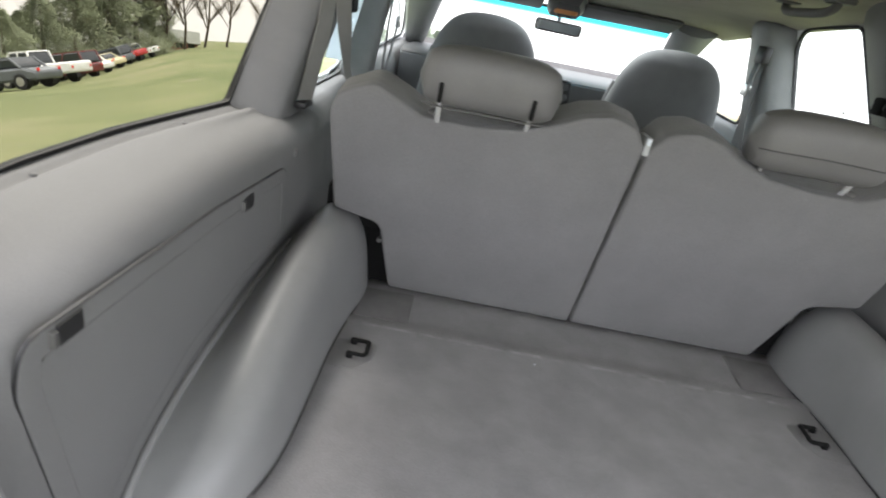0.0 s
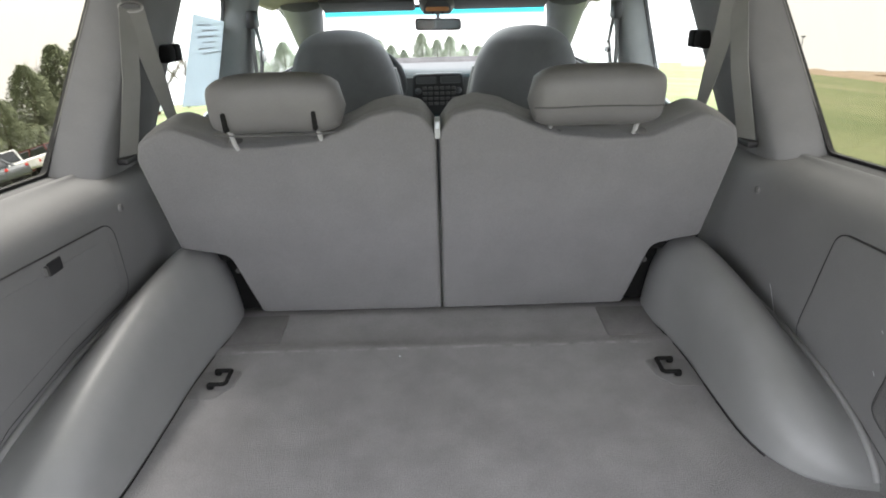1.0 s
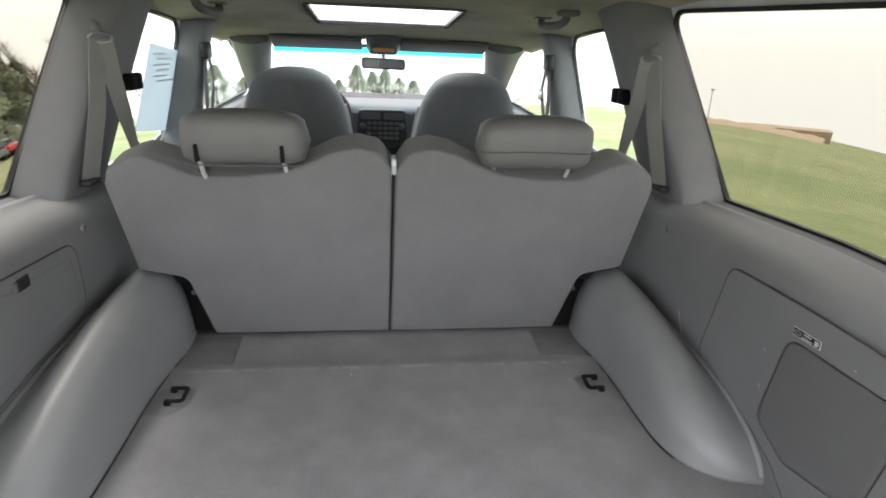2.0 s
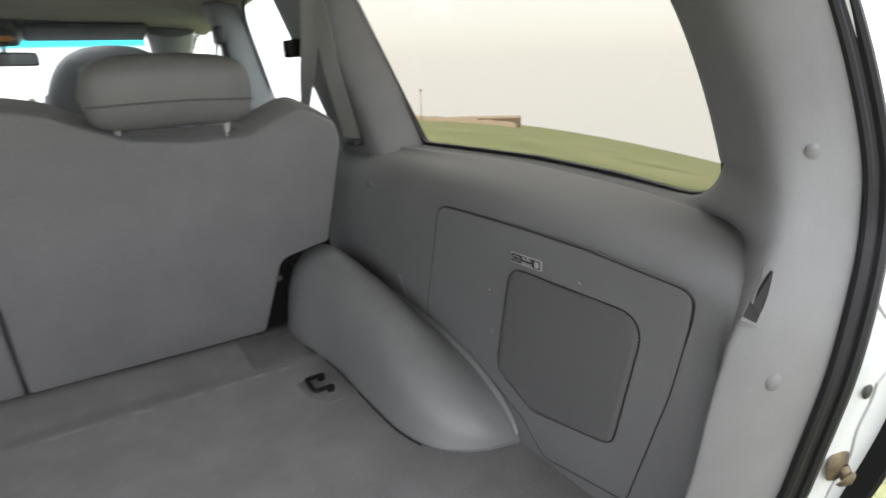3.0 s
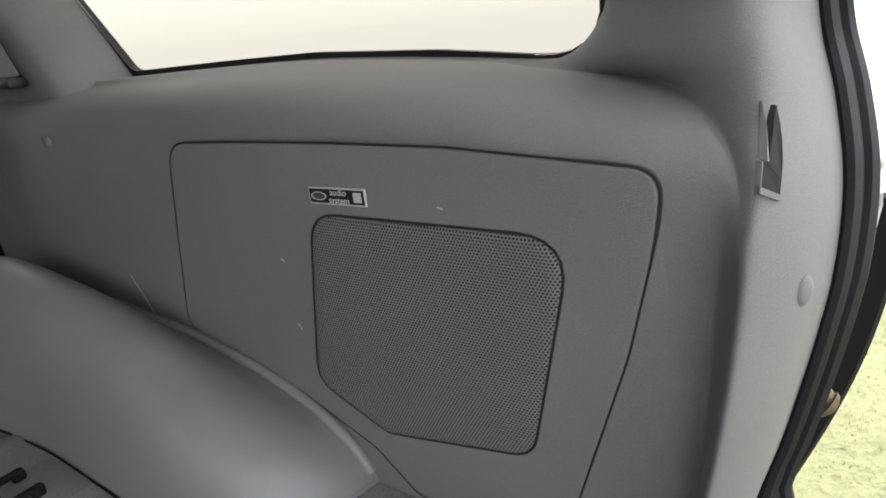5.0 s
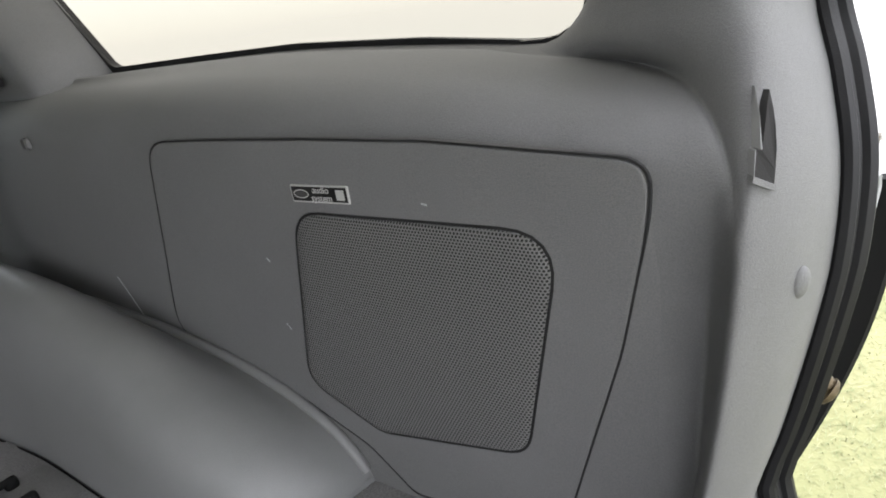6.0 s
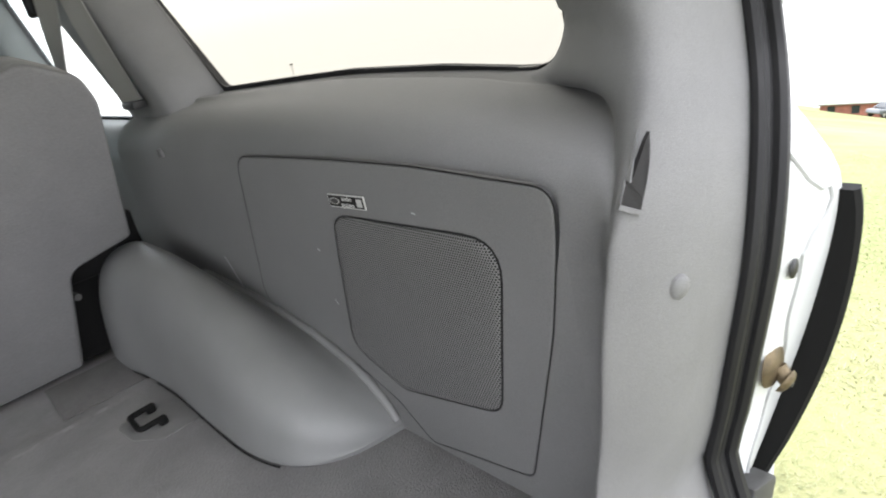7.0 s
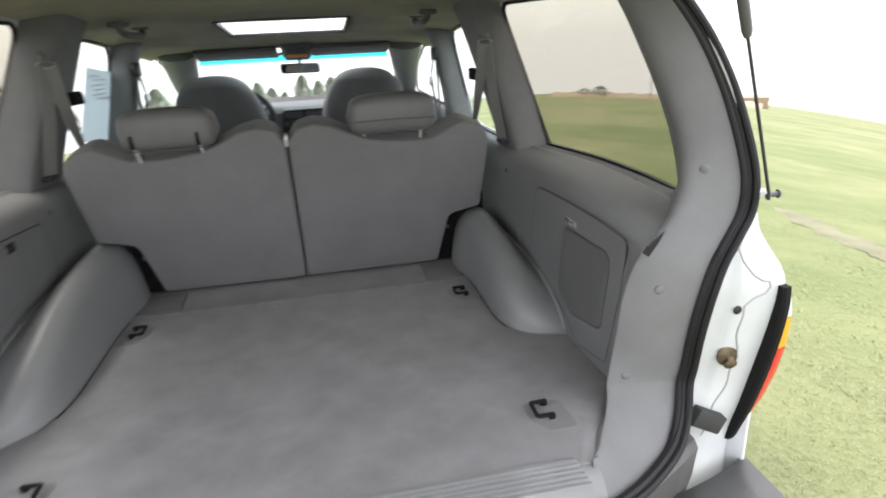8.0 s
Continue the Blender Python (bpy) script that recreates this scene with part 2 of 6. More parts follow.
CAR_WHITE = surface("white_car_paint", (0.75, 0.75, 0.74), 0.25, grain=50, grain_bump=0.0, blotch=2, blotch_amt=0.04)
CAR_RED = surface("red_car_paint", (0.42, 0.03, 0.03), 0.25, grain=50, grain_bump=0.0, blotch=2)
CAR_MAROON = surface("maroon_car_paint", (0.14, 0.03, 0.03), 0.25, grain=50, grain_bump=0.0, blotch=2)
CAR_GREY = surface("grey_car_paint", (0.10, 0.11, 0.12), 0.25, grain=50, grain_bump=0.0, blotch=2)
CAR_YELLOW = surface("yellow_car_paint", (0.58, 0.53, 0.34), 0.25, grain=50, grain_bump=0.0, blotch=2)
CAR_GLASS = surface("dark_car_glass", (0.02, 0.025, 0.03), 0.08, grain=50, grain_bump=0.0)

# ---- building helpers ----
def link_mesh(name, bm, material, smooth=True):
    me = bpy.data.meshes.new(name)
    bmesh.ops.recalc_face_normals(bm, faces=bm.faces)
    bm.to_mesh(me)
    bm.free()
    if smooth:
        me.polygons.foreach_set("use_smooth", [True] * len(me.polygons))
        me.set_sharp_from_angle(angle=radians(38))
    me.materials.append(material)
    return new(name, me)


def part(name, bm, material, parent=None, label="", smooth=True):
    """One bmesh as ONE mesh object under a thing or under a part."""
    ob = link_mesh(name, bm, material, smooth)
    if parent is not None:
        ob.parent = parent
        ob.matrix_parent_inverse = parent.matrix_basis.inverted()
    if label:
        ob["label"] = label
    return ob


def thing(name, label, category, group="", kind="", at=(0, 0, 0)):
    ob = new(name)
    ob.empty_display_size = 0.05
    ob.matrix_world = Matrix.Translation(at)
    return tagged(ob, label, category, group, kind)


def catmull(pts, n):
    """A smooth curve through the points, n steps from point to point."""
    p = [Vector(q) for q in pts]
    p = [2 * p[0] - p[1]] + p + [2 * p[-1] - p[-2]]
    out = []
    for i in range(1, len(p) - 2):
        a, b, c, d = p[i - 1:i + 3]
        for k in range(n):
            t = k / n
            out.append(0.5 * ((2 * b) + (c - a) * t + (2 * a - 5 * b + 4 * c - d) * t * t + (3 * b - a - 3 * c + d) * t ** 3))
    out.append(p[-2])
    return out


def fillet(pts, radius, seg=5):
    """A closed polygon with rounded corners; radius is one number or one for each corner."""
    out, m = [], len(pts)
    for i in range(m):
        a, b, c = Vector(pts[i - 1]), Vector(pts[i]), Vector(pts[(i + 1) % m])
        r = radius[i] if isinstance(radius, (list, tuple)) else radius
        u, v = (a - b), (c - b)
        lu, lv = u.length, v.length
        u.normalize()
        v.normalize()
        ang = u.angle(v)
        if r <= 0 or ang > 3.1:
            out.append(b)
            continue
        d = min(r / math.tan(ang / 2), lu * 0.49, lv * 0.49)
        p, q = b + u * d, b + v * d
        for k in range(seg + 1):
            t = k / seg
            out.append((1 - t) ** 2 * p + 2 * t * (1 - t) * b + t * t * q)
    return out


def inset(loop, d):
    """The closed 2D loop moved inwards by d."""
    m = len(loop)
    area = sum(loop[i - 1][0] * loop[i][1] - loop[i][0] * loop[i - 1][1] for i in range(m))
    s = 1 if area > 0 else -1
    out = []
    for i in range(m):
        e1 = (Vector(loop[i]) - Vector(loop[i - 1]))
        e2 = (Vector(loop[(i + 1) % m]) - Vector(loop[i]))
        n = Vector((0, 0))
        for e in (e1, e2):
            if e.length > 1e-9:
                n += Vector((-e.y, e.x)).normalized() * s
        if n.length > 1e-9:
            n.normalize()
        out.append(Vector(loop[i]) + n * d)
    return out


def skin(bm, rings, close=False, caps=False):
    """Faces between rings of equally many points; close joins each ring's ends."""
    vs = [[bm.verts.new(p) for p in r] for r in rings]
    n = len(vs[0])
    for a, b in zip(vs, vs[1:]):
        for i in range(n if close else n - 1):
            j = (i + 1) % n
            try:
                bm.faces.new((a[i], a[j], b[j], b[i]))
            except ValueError:
                pass
    if caps:
        for ring in (vs[0], vs[-1]):
            if len(ring) <= 16:
                bm.faces.new(ring)
            else:
                edges = [bm.edges.get((ring[i - 1], ring[i])) or bm.edges.new((ring[i - 1], ring[i])) for i in range(len(ring))]
                bmesh.ops.triangle_fill(bm, use_beauty=True, edges=edges)
    return vs


def slab(bm, loop, place, layers, caps=True):
    """A plate of the outline loop; layers are (inset, depth); place(u, v, depth) gives the point."""
    rings = [[place(p[0], p[1], d) for p in (inset(loop, i) if i else loop)] for i, d in layers]
    return skin(bm, rings, close=True, caps=caps)


def band(bm, loop, place, width, d0, d1):
    """A flat closed strip along the outline, with depth from d0 to d1."""
    a, b = inset(loop, -width / 2), inset(loop, width / 2)
    rings = [[place(p[0], p[1], d) for p in l] for l, d in ((a, d0), (a, d1), (b, d1), (b, d0))]
    skin(bm, rings, close=True)


def box(bm, lo, hi, bev=0.0, seg=2):
    """An upright box between two corners, its edges rounded by bev."""
    lo, hi = Vector(lo), Vector(hi)
    g = bmesh.ops.create_cube(bm, size=1.0, matrix=Matrix.Translation((lo + hi) / 2) @ Matrix.Diagonal((*(hi - lo), 1)))
    if bev > 0:
        es = list({e for v in g["verts"] for e in v.link_edges})
        bmesh.ops.bevel(bm, geom=es, offset=bev, segments=seg, profile=0.5, affect="EDGES")


def rod(bm, pts, r, n=10, caps=True):
    """A round bar along a line of points; r is one radius or one for each point."""
    pts = [Vector(p) for p in pts]
    rings, up = [], None
    for i, p in enumerate(pts):
        d = (pts[min(i + 1, len(pts) - 1)] - pts[max(i - 1, 0)]).normalized()
        if up is None:
            up = d.orthogonal().normalized()
        up = (up - d * up.dot(d)).normalized()
        w = d.cross(up)
        rr = r[i] if isinstance(r, (list, tuple)) else r
        rings.append([p + (up * math.cos(2 * math.pi * k / n) + w * math.sin(2 * math.pi * k / n)) * rr for k in range(n)])
    skin(bm, rings, close=True, caps=caps)


def strap(bm, pts, across, width, thick):
    """A flat webbing along the points; across is the direction of its width, or one for each point."""
    pts = [Vector(p) for p in pts]
    rings = []
    for i, p in enumerate(pts):
        d = (pts[min(i + 1, len(pts) - 1)] - pts[max(i - 1, 0)]).normalized()
        a = Vector(across[i] if isinstance(across, list) else across)
        a = (a - d * a.dot(d)).normalized() * width / 2
        n = d.cross(a).normalized() * thick / 2
        rings.append([p - a - n, p + a - n, p + a + n, p - a + n])
    skin(bm, rings, close=True, caps=True)


def dome(bm, centre, normal, r, h, n=20, rings=5):
    """A low round cap."""
    nrm = Vector(normal).normalized()
    u = nrm.orthogonal().normalized()
    w = nrm.cross(u)
    rr = []
    for k in range(rings + 1):
        a = k / rings * math.pi / 2
        rad, z = r * math.cos(a) + 1e-5, h * math.sin(a)
        rr.append([Vector(centre) + nrm * z + (u * math.cos(2 * math.pi * i / n) + w * math.sin(2 * math.pi * i / n)) * rad for i in range(n)])
    skin(bm, rr, close=True, caps=True)


def smooth_table(table, z):
    """Reading of rows (z, a, b, ...) at z, on a smooth curve through the rows."""
    n = len(table)
    if z <= table[0][0]:
        return table[0][1:]
    if z >= table[-1][0]:
        return table[-1][1:]
    for i in range(n - 1):
        if z <= table[i + 1][0]:
            r0, r1 = table[i], table[i + 1]
            h = r1[0] - r0[0]
            t = (z - r0[0]) / h
            out = []
            for k in range(1, len(r0)):
                def slope(j):
                    a, b = table[max(j - 1, 0)], table[min(j + 1, n - 1)]
                    return (b[k] - a[k]) / (b[0] - a[0])
                m0, m1 = slope(i) * h, slope(i + 1) * h
                out.append((2 * t ** 3 - 3 * t * t + 1) * r0[k] + (t ** 3 - 2 * t * t + t) * m0 + (-2 * t ** 3 + 3 * t * t) * r1[k] + (t ** 3 - t * t) * m1)
            return tuple(out)


def thicken(ob, t, away):
    """Gives an open sheet its thickness on the side towards away."""
    away = Vector(away)
    lean = sum(p.normal.dot(away) * p.area for p in ob.data.polygons)
    md = ob.modifiers.new("thickness", "SOLIDIFY")
    md.thickness, md.offset = t, (1.0 if lean > 0 else -1.0)
    return ob

# ---- the shell of the vehicle ----
import collections
import functools

SIDES = ((1, "right"), (-1, "left"))
FLOOR_PAN = -0.30
ROOF_IN = 0.885


def x_wall(y):
    """Half-width between the load-bay side trims."""
    return 0.655 + (-0.3 - y) * 0.02


def x_glass(z, y=0.0):
    """Half-width at the side glass, which leans inwards towards the roof and runs out towards the rear."""
    return 0.788 + 0.10 * max(0.0, -y) - (z - 0.41) * (0.12 + 0.07 * min(1.0, max(0.0, -y / 0.5)))


def wall_place(s):
    return lambda u, v, d: Vector((s * (x_wall(u) - d), u, v))


def glass_place(s, off=0.0):
    return lambda u, v, d: Vector((s * (x_glass(v, u) + off - d), u, v))


def sill(y):
    """Height of the lower edge of the load-bay side glass."""
    return smooth_table([(-0.72, 0.384), (-0.66, 0.394), (-0.59, 0.402), (-0.47, 0.410), (-0.36, 0.414), (-0.22, 0.412), (-0.055, 0.408), (0.2, 0.402)], y)[0]


# load floor: carpet that drops to a lower ledge behind the seats
def load_floor():
    bm = bmesh.new()
    prof = [(-0.992, -0.012), (-0.982, -0.002), (-0.965, 0.0), (-0.94, 0.0), (-0.908, 0.0), (-0.885, 0.0), (-0.862, 0.0), (-0.84, 0.0), (-0.822, 0.0), (-0.80, 0.0), (-0.774, 0.0), (-0.74, 0.0), (-0.6, 0.0), (-0.3, 0.0), (-0.10, 0.0), (-0.082, 0.003), (-0.066, 0.002), (-0.05, -0.003), (-0.02, -0.003), (0.06, 0.002), (0.13, 0.006)]
    rings = []
    for y, z in prof:
        # the carpet narrows at the rear, under the foot of the pillar trims
        w = smooth_table([(-1.0, 0.520), (-0.975, 0.530), (-0.945, 0.546), (-0.90, 0.574), (-0.842, 0.626), (-0.797, 0.668), (-0.75, 0.70), (0.2, 0.70)], y)[0]
        rings.append([Vector((w * (-1 + 2 * i / 28), y, z)) for i in range(29)])
    skin(bm, rings)
    ob = part("floor", bm, CARPET)
    thicken(ob, 0.02, (0, 0, -1))
    tagged(ob, "grey worn carpet on the flat load floor", "floor", kind="structure")
    # darker carpet pieces let into the ledge, one at each end
    for s, _ in SIDES:
        bm = bmesh.new()
        loop = fillet([(s * 0.375, -0.048), (s * 0.53, -0.048), (s * 0.53, 0.07), (s * 0.375, 0.075)], 0.006)
        slab(bm, loop, lambda u, v, d: Vector((u, v, -0.0035 + (v + 0.05) * 0.055 + d)), [(0, -0.004), (0, 0.0015), (0.003, 0.003)])
        part("carpet_patch", bm, CARPET_DARK, ob, "darker grey carpet patch")
    # pale worn line along the fold behind the seats
    bm = bmesh.new()
    rings = []
    for i in range(81):
        x = -0.47 + 0.94 * i / 80
        c = -0.085 + 0.003 * noise.noise((x * 7, 1.0, 0))
        w = 0.006 + 0.003 * noise.noise((x * 16, 5.0, 0))
        rings.append([Vector((x, c + u * w, 0.0036 - 0.0012 * abs(u))) for u in (-1, 0, 1)])
    skin(bm, rings)
    part("worn_fold", bm, CARPET_WORN, ob, "pale worn carpet fold")
    return ob


load_floor()


# ribbed scuff plate along the rear edge
def scuff_plate():
    bm = bmesh.new()
    prof = [(-0.970, 0.001), (-0.973, 0.006), (-0.983, 0.007)]
    y = -0.987
    for k in range(5):
        prof += [(y, 0.004), (y - 0.003, 0.004), (y - 0.005, 0.0085), (y - 0.010, 0.0085), (y - 0.012, 0.004)]
        y -= 0.0125
    prof += [(y - 0.004, 0.002), (y - 0.012, -0.006), (y - 0.018, -0.03)]
    rings = [[Vector((u * (0.485 - 0.25 * max(0.0, yy + 0.982)), yy, zz)) for u in (-1, -0.7, -0.35, 0, 0.35, 0.7, 1)] for yy, zz in prof]
    skin(bm, rings)
    ob = part("scuff_plate", bm, PLASTIC_GLOSSY)
    thicken(ob, 0.004, (0, 0, -1))
    return tagged(ob, "grey ribbed plastic scuff plate on the tailgate sill", "trim", kind="structure")


scuff_plate()


def sill_trim():
    """Plain grey trim under the scuff plate."""
    bm = bmesh.new()
    rings = []
    for i in range(11):
        x = -0.522 + 1.044 * i / 10
        rings.append([Vector((x, y, z)) for y, z in [(-0.955, -0.006), (-0.975, -0.002), (-1.01, -0.012), (-1.031, -0.034), (-1.038, -0.055)]])
    skin(bm, rings)
    ob = part("sill_trim", bm, PLASTIC_GLOSSY)
    thicken(ob, 0.004, (0, 0, -1))
    return tagged(ob, "smooth grey plastic trim along the tailgate sill", "trim", kind="structure")


sill_trim()


# side trim of the load bay: wall, rounded ledge under the glass
@functools.lru_cache(maxsize=None)
def wall_profile(y):
    """Section of the side trim at y: (half-width, height) from the floor over the ledge to the glass."""
    w = x_wall(y)
    g = x_glass(0.405, y)
    top = sill(y) - 0.003
    b = top - 0.404
    return catmull([(w, -0.03), (w, 0.1), (w, 0.22), (w + 0.0005, 0.312 + b * 0.5), (w + 0.006, 0.345 + b * 0.8), (w + 0.020, 0.368 + b), (w + 0.046, 0.383 + b), (w + 0.085, top - 0.0125), (g - 0.046, top - 0.0055), (g - 0.034, top - 0.0055),
                    (g - 0.024, top - 0.0120), (g - 0.010, top - 0.0068), (g + 0.006, top - 0.0030)], 5)


def wall_end(n):
    """Where the side trim ends: upright at the rear, then swinging forward across the ledge."""
    f = max(0.0, (n / 60 - 0.40) / 0.60)
    return -0.809 + 0.158 * f * f * (3 - 2 * f)


# side windows: outlines (y, z) of the glass
CARGO_WIN = [(-0.041, sill(-0.041)), (-0.22, sill(-0.22)), (-0.36, sill(-0.36)), (-0.52, sill(-0.52)), (-0.700, sill(-0.69)), (-0.660, 0.555), (-0.535, 0.810), (0.272, 0.825)]
CARGO_LOOP = fillet(CARGO_WIN, [0.02, 0.3, 0.3, 0.3, 0.055, 0.3, 0.06, 0.03], 7)
REAR_DOOR_WIN = [(0.42, 0.355), (0.735, 0.785), (1.105, 0.765), (0.92, 0.355)]
REAR_DOOR_LOOP = fillet(REAR_DOOR_WIN, [0.03, 0.05, 0.07, 0.05], 6)
FRONT_DOOR_WIN = [(1.38, 0.385), (1.47, 0.735), (1.93, 0.685), (2.30, 0.565), (2.48, 0.405)]
FRONT_DOOR_LOOP = fillet(FRONT_DOOR_WIN, [0.05, 0.06, 0.12, 0.1, 0.03], 6)

# plan of the rear pillar trim by height: start at the wall or glass, ridge, end at the seal
PILLAR_START = [(-0.05, 0.6755, -0.809), (0.29, 0.6765, -0.809), (0.38, 0.869, -0.7), (0.39, 0.863, -0.69), (0.41, 0.858, -0.688), (0.45, 0.852, -0.684), (0.6, 0.820, -0.638), (0.76, 0.781, -0.560), (0.86, 0.757, -0.505)]
PILLAR_RIDGE = [(0.05, 0.612, -0.834), (0.1, 0.622, -0.827), (0.16, 0.626, -0.834), (0.25, 0.634, -0.839), (0.33, 0.666, -0.836), (0.38, 0.710, -0.824), (0.42, 0.741, -0.808), (0.5, 0.766, -0.772), (0.6, 0.752, -0.727), (0.76, 0.70, -0.65), (0.86, 0.66, -0.59)]
PILLAR_END = [(0.04, 0.750, -0.850), (0.1, 0.748, -0.862), (0.15, 0.748, -0.869), (0.2, 0.751, -0.875), (0.25, 0.758, -0.879), (0.31, 0.777, -0.876), (0.36, 0.812, -0.864), (0.4, 0.842, -0.850), (0.46, 0.852, -0.836), (0.55, 0.838, -0.812), (0.645, 0.812, -0.782), (0.735, 0.77, -0.752), (0.82, 0.70, -0.73), (0.9, 0.60, -0.705)]
# the foot of the trim sweeps round the floor corner and along the sill: (start, ridge, end)
PILLAR_FOOT = [((0.522, -0.975, 0.0), (0.515, -0.980, 0.003), (0.515, -1.030, -0.054)), ((0.536, -0.945, 0.0), (0.538, -0.962, 0.005), (0.595, -0.985, -0.064)), ((0.562, -0.900, 0.0), (0.562, -0.925, 0.009), (0.664, -0.940, -0.064)),
               ((0.615, -0.842, 0.0), (0.590, -0.882, 0.017), (0.712, -0.905, -0.050)), ((0.656, -0.797, 0.003), (0.608, -0.848, 0.032), (0.742, -0.872, -0.012))]



def trim_start(z):
    """Start of the section: up the end of the wall, out along its ledge, then up the rear edge of the glass."""
    if z <= 0.29:
        prof = wall_profile(-0.809)
        for p, q in zip(prof, prof[1:]):
            if p.y <= z <= q.y:
                return Vector((p.x + (q.x - p.x) * (z - p.y) / (q.y - p.y), -0.809, z))
    if z >= 0.45:
        return Vector((*smooth_table(PILLAR_START, z), z))
    way, run = trim_way()
    d = run[-1] * (z - 0.29) / 0.16
    for n in range(len(way) - 1):
        if d <= run[n + 1]:
            return way[n].lerp(way[n + 1], (d - run[n]) / max(1e-6, run[n + 1] - run[n]))
    return way[-1]


@functools.lru_cache(maxsize=None)
def trim_way():
    """Line on which the pillar trim starts, over the ledge and round the glass, with its running length."""
    way = []
    for n in range(61):
        y = round(wall_end(n), 4)
        p = wall_profile(y)[n]
        if p.y > 0.29 or n > 35:
            way.append(Vector((p.x, y, p.y)))
    # round the rear lower corner of the glass
    edge = sorted((p for p in inset(CARGO_LOOP, -0.004) if p[0] < -0.655 and p[1] < 0.45), key=lambda p: math.atan2(p[0] + 0.55, 0.55 - p[1]), reverse=True)
    way += [Vector((x_glass(p[1], p[0]) + 0.004, p[0], p[1])) for p in edge]
    way.append(Vector((*smooth_table(PILLAR_START, 0.45), 0.45)))
    run = [0.0]
    for p, q in zip(way, way[1:]):
        run.append(run[-1] + (q - p).length)
    return way, run


def trim_sections():
    """Start, ridge and end of the rear pillar trim, from the sill up to the roof."""
    rows = []
    for k in range(3):
        col = [Vector(f[k]) for f in PILLAR_FOOT]
        col += [Vector((*smooth_table(t, z), z)) for t, z in (((PILLAR_START, PILLAR_RIDGE, PILLAR_END)[k], zz) for zz in (0.05, 0.08))]
        rows.append(catmull(col, 6)[:-6])
    foot = list(zip(*rows))
    starts = []
    for n in range(61):
        y = round(wall_end(n), 4)
        p = wall_profile(y)[n]
        if 0.058 < p.y <= 0.29 and n <= 35:
            starts.append((p.y, Vector((p.x, y, p.y))))
    way, run = trim_way()
    starts += [(0.29 + 0.16 * d / run[-1], p) for p, d in zip(way, run)]
    starts += [(z, trim_start(z)) for z in (0.45 + 0.43 * i / 40 for i in range(1, 41))]
    tall = [(a, *(Vector((*smooth_table(t, z), z)) for t in (PILLAR_RIDGE, PILLAR_END))) for z, a in starts]
    return foot + tall


TRIM = trim_sections()


def trim_curve(a, r, e):
    """One section of the trim: from the wall over a soft ridge round to the seal."""
    z = r.z
    k = min(1.0, max(0.0, (z - 0.29) / 0.12))
    k = k * k * (3 - 2 * k)
    f = min(1.0, max(0.0, (z - 0.03) / 0.08))
    d = e - r
    # leave the side trim in its own direction, the glass edge with a small raised rim
    g = min(1.0, max(0.0, (z - 0.385) / 0.04))
    g = g * g * (3 - 2 * g)
    v1 = (a + Vector((0.010 * f * min(1.0, max(0.0, (0.30 - z) / 0.10)), -0.014 * f - 0.004 * (1 - f), 0))) * (1 - g) + (a.lerp(r, 0.24) + Vector((-0.014, 0.003, 0.0))) * g
    low = a.lerp(r, 0.74) * (1 - f) + Vector((a.x + (r.x - a.x) * 0.40, a.y + (r.y - a.y) * 0.78, a.z * 0.4 + r.z * 0.6)) * f
    v2 = low * (1 - k) + (a.lerp(r, 0.60) + Vector((-0.001, 0.0, 0))) * k
    u = min(1.0, max(0.0, (z - 0.33) / 0.10))
    m1 = r.lerp(e, 0.09 + 0.17 * u) + Vector((-0.002 * f - 0.004 * u, -0.0055 * f - 0.005 * u - 0.003 * (1 - f), 0.002 * (1 - f)))
    m2 = r.lerp(e, 0.52) + Vector((-0.006, -0.009 * f - 0.004 * (1 - f), 0.006 * (1 - f)))
    h = max(0.0, 1 - abs(z - 0.37) / 0.07)
    v2 += Vector((0.002 * h, 0.002 * h, -0.002 * h))
    lip = e + d.normalized() * 0.010 + Vector((0.006 * f, 0.0, -0.006 * (1 - f)))
    c = catmull([a, v1, v2, r, m1, m2, e, lip], 8)
    # ease the ridge, more so higher up
    for _ in range(int(14 + 50 * u)):
        c[10:44] = [c[n] * 0.5 + (c[n - 1] + c[n + 1]) * 0.25 for n in range(10, 44)]
    return c


def trim_point(z, t):
    """Point and inward normal on the outer face of the trim; t from 0 at the ridge to 1 at the seal."""
    c = trim_curve(trim_start(z), Vector((*smooth_table(PILLAR_RIDGE, z), z)), Vector((*smooth_table(PILLAR_END, z), z)))
    q = 24 + 24 * t
    i = min(int(q), 47)
    p = c[i].lerp(c[i + 1], q - i)
    d = (c[i + 1] - c[i]).normalized()
    return p, d, Vector((d.y, -d.x, 0)).normalized() * (1 if d.y < 0 else -1)


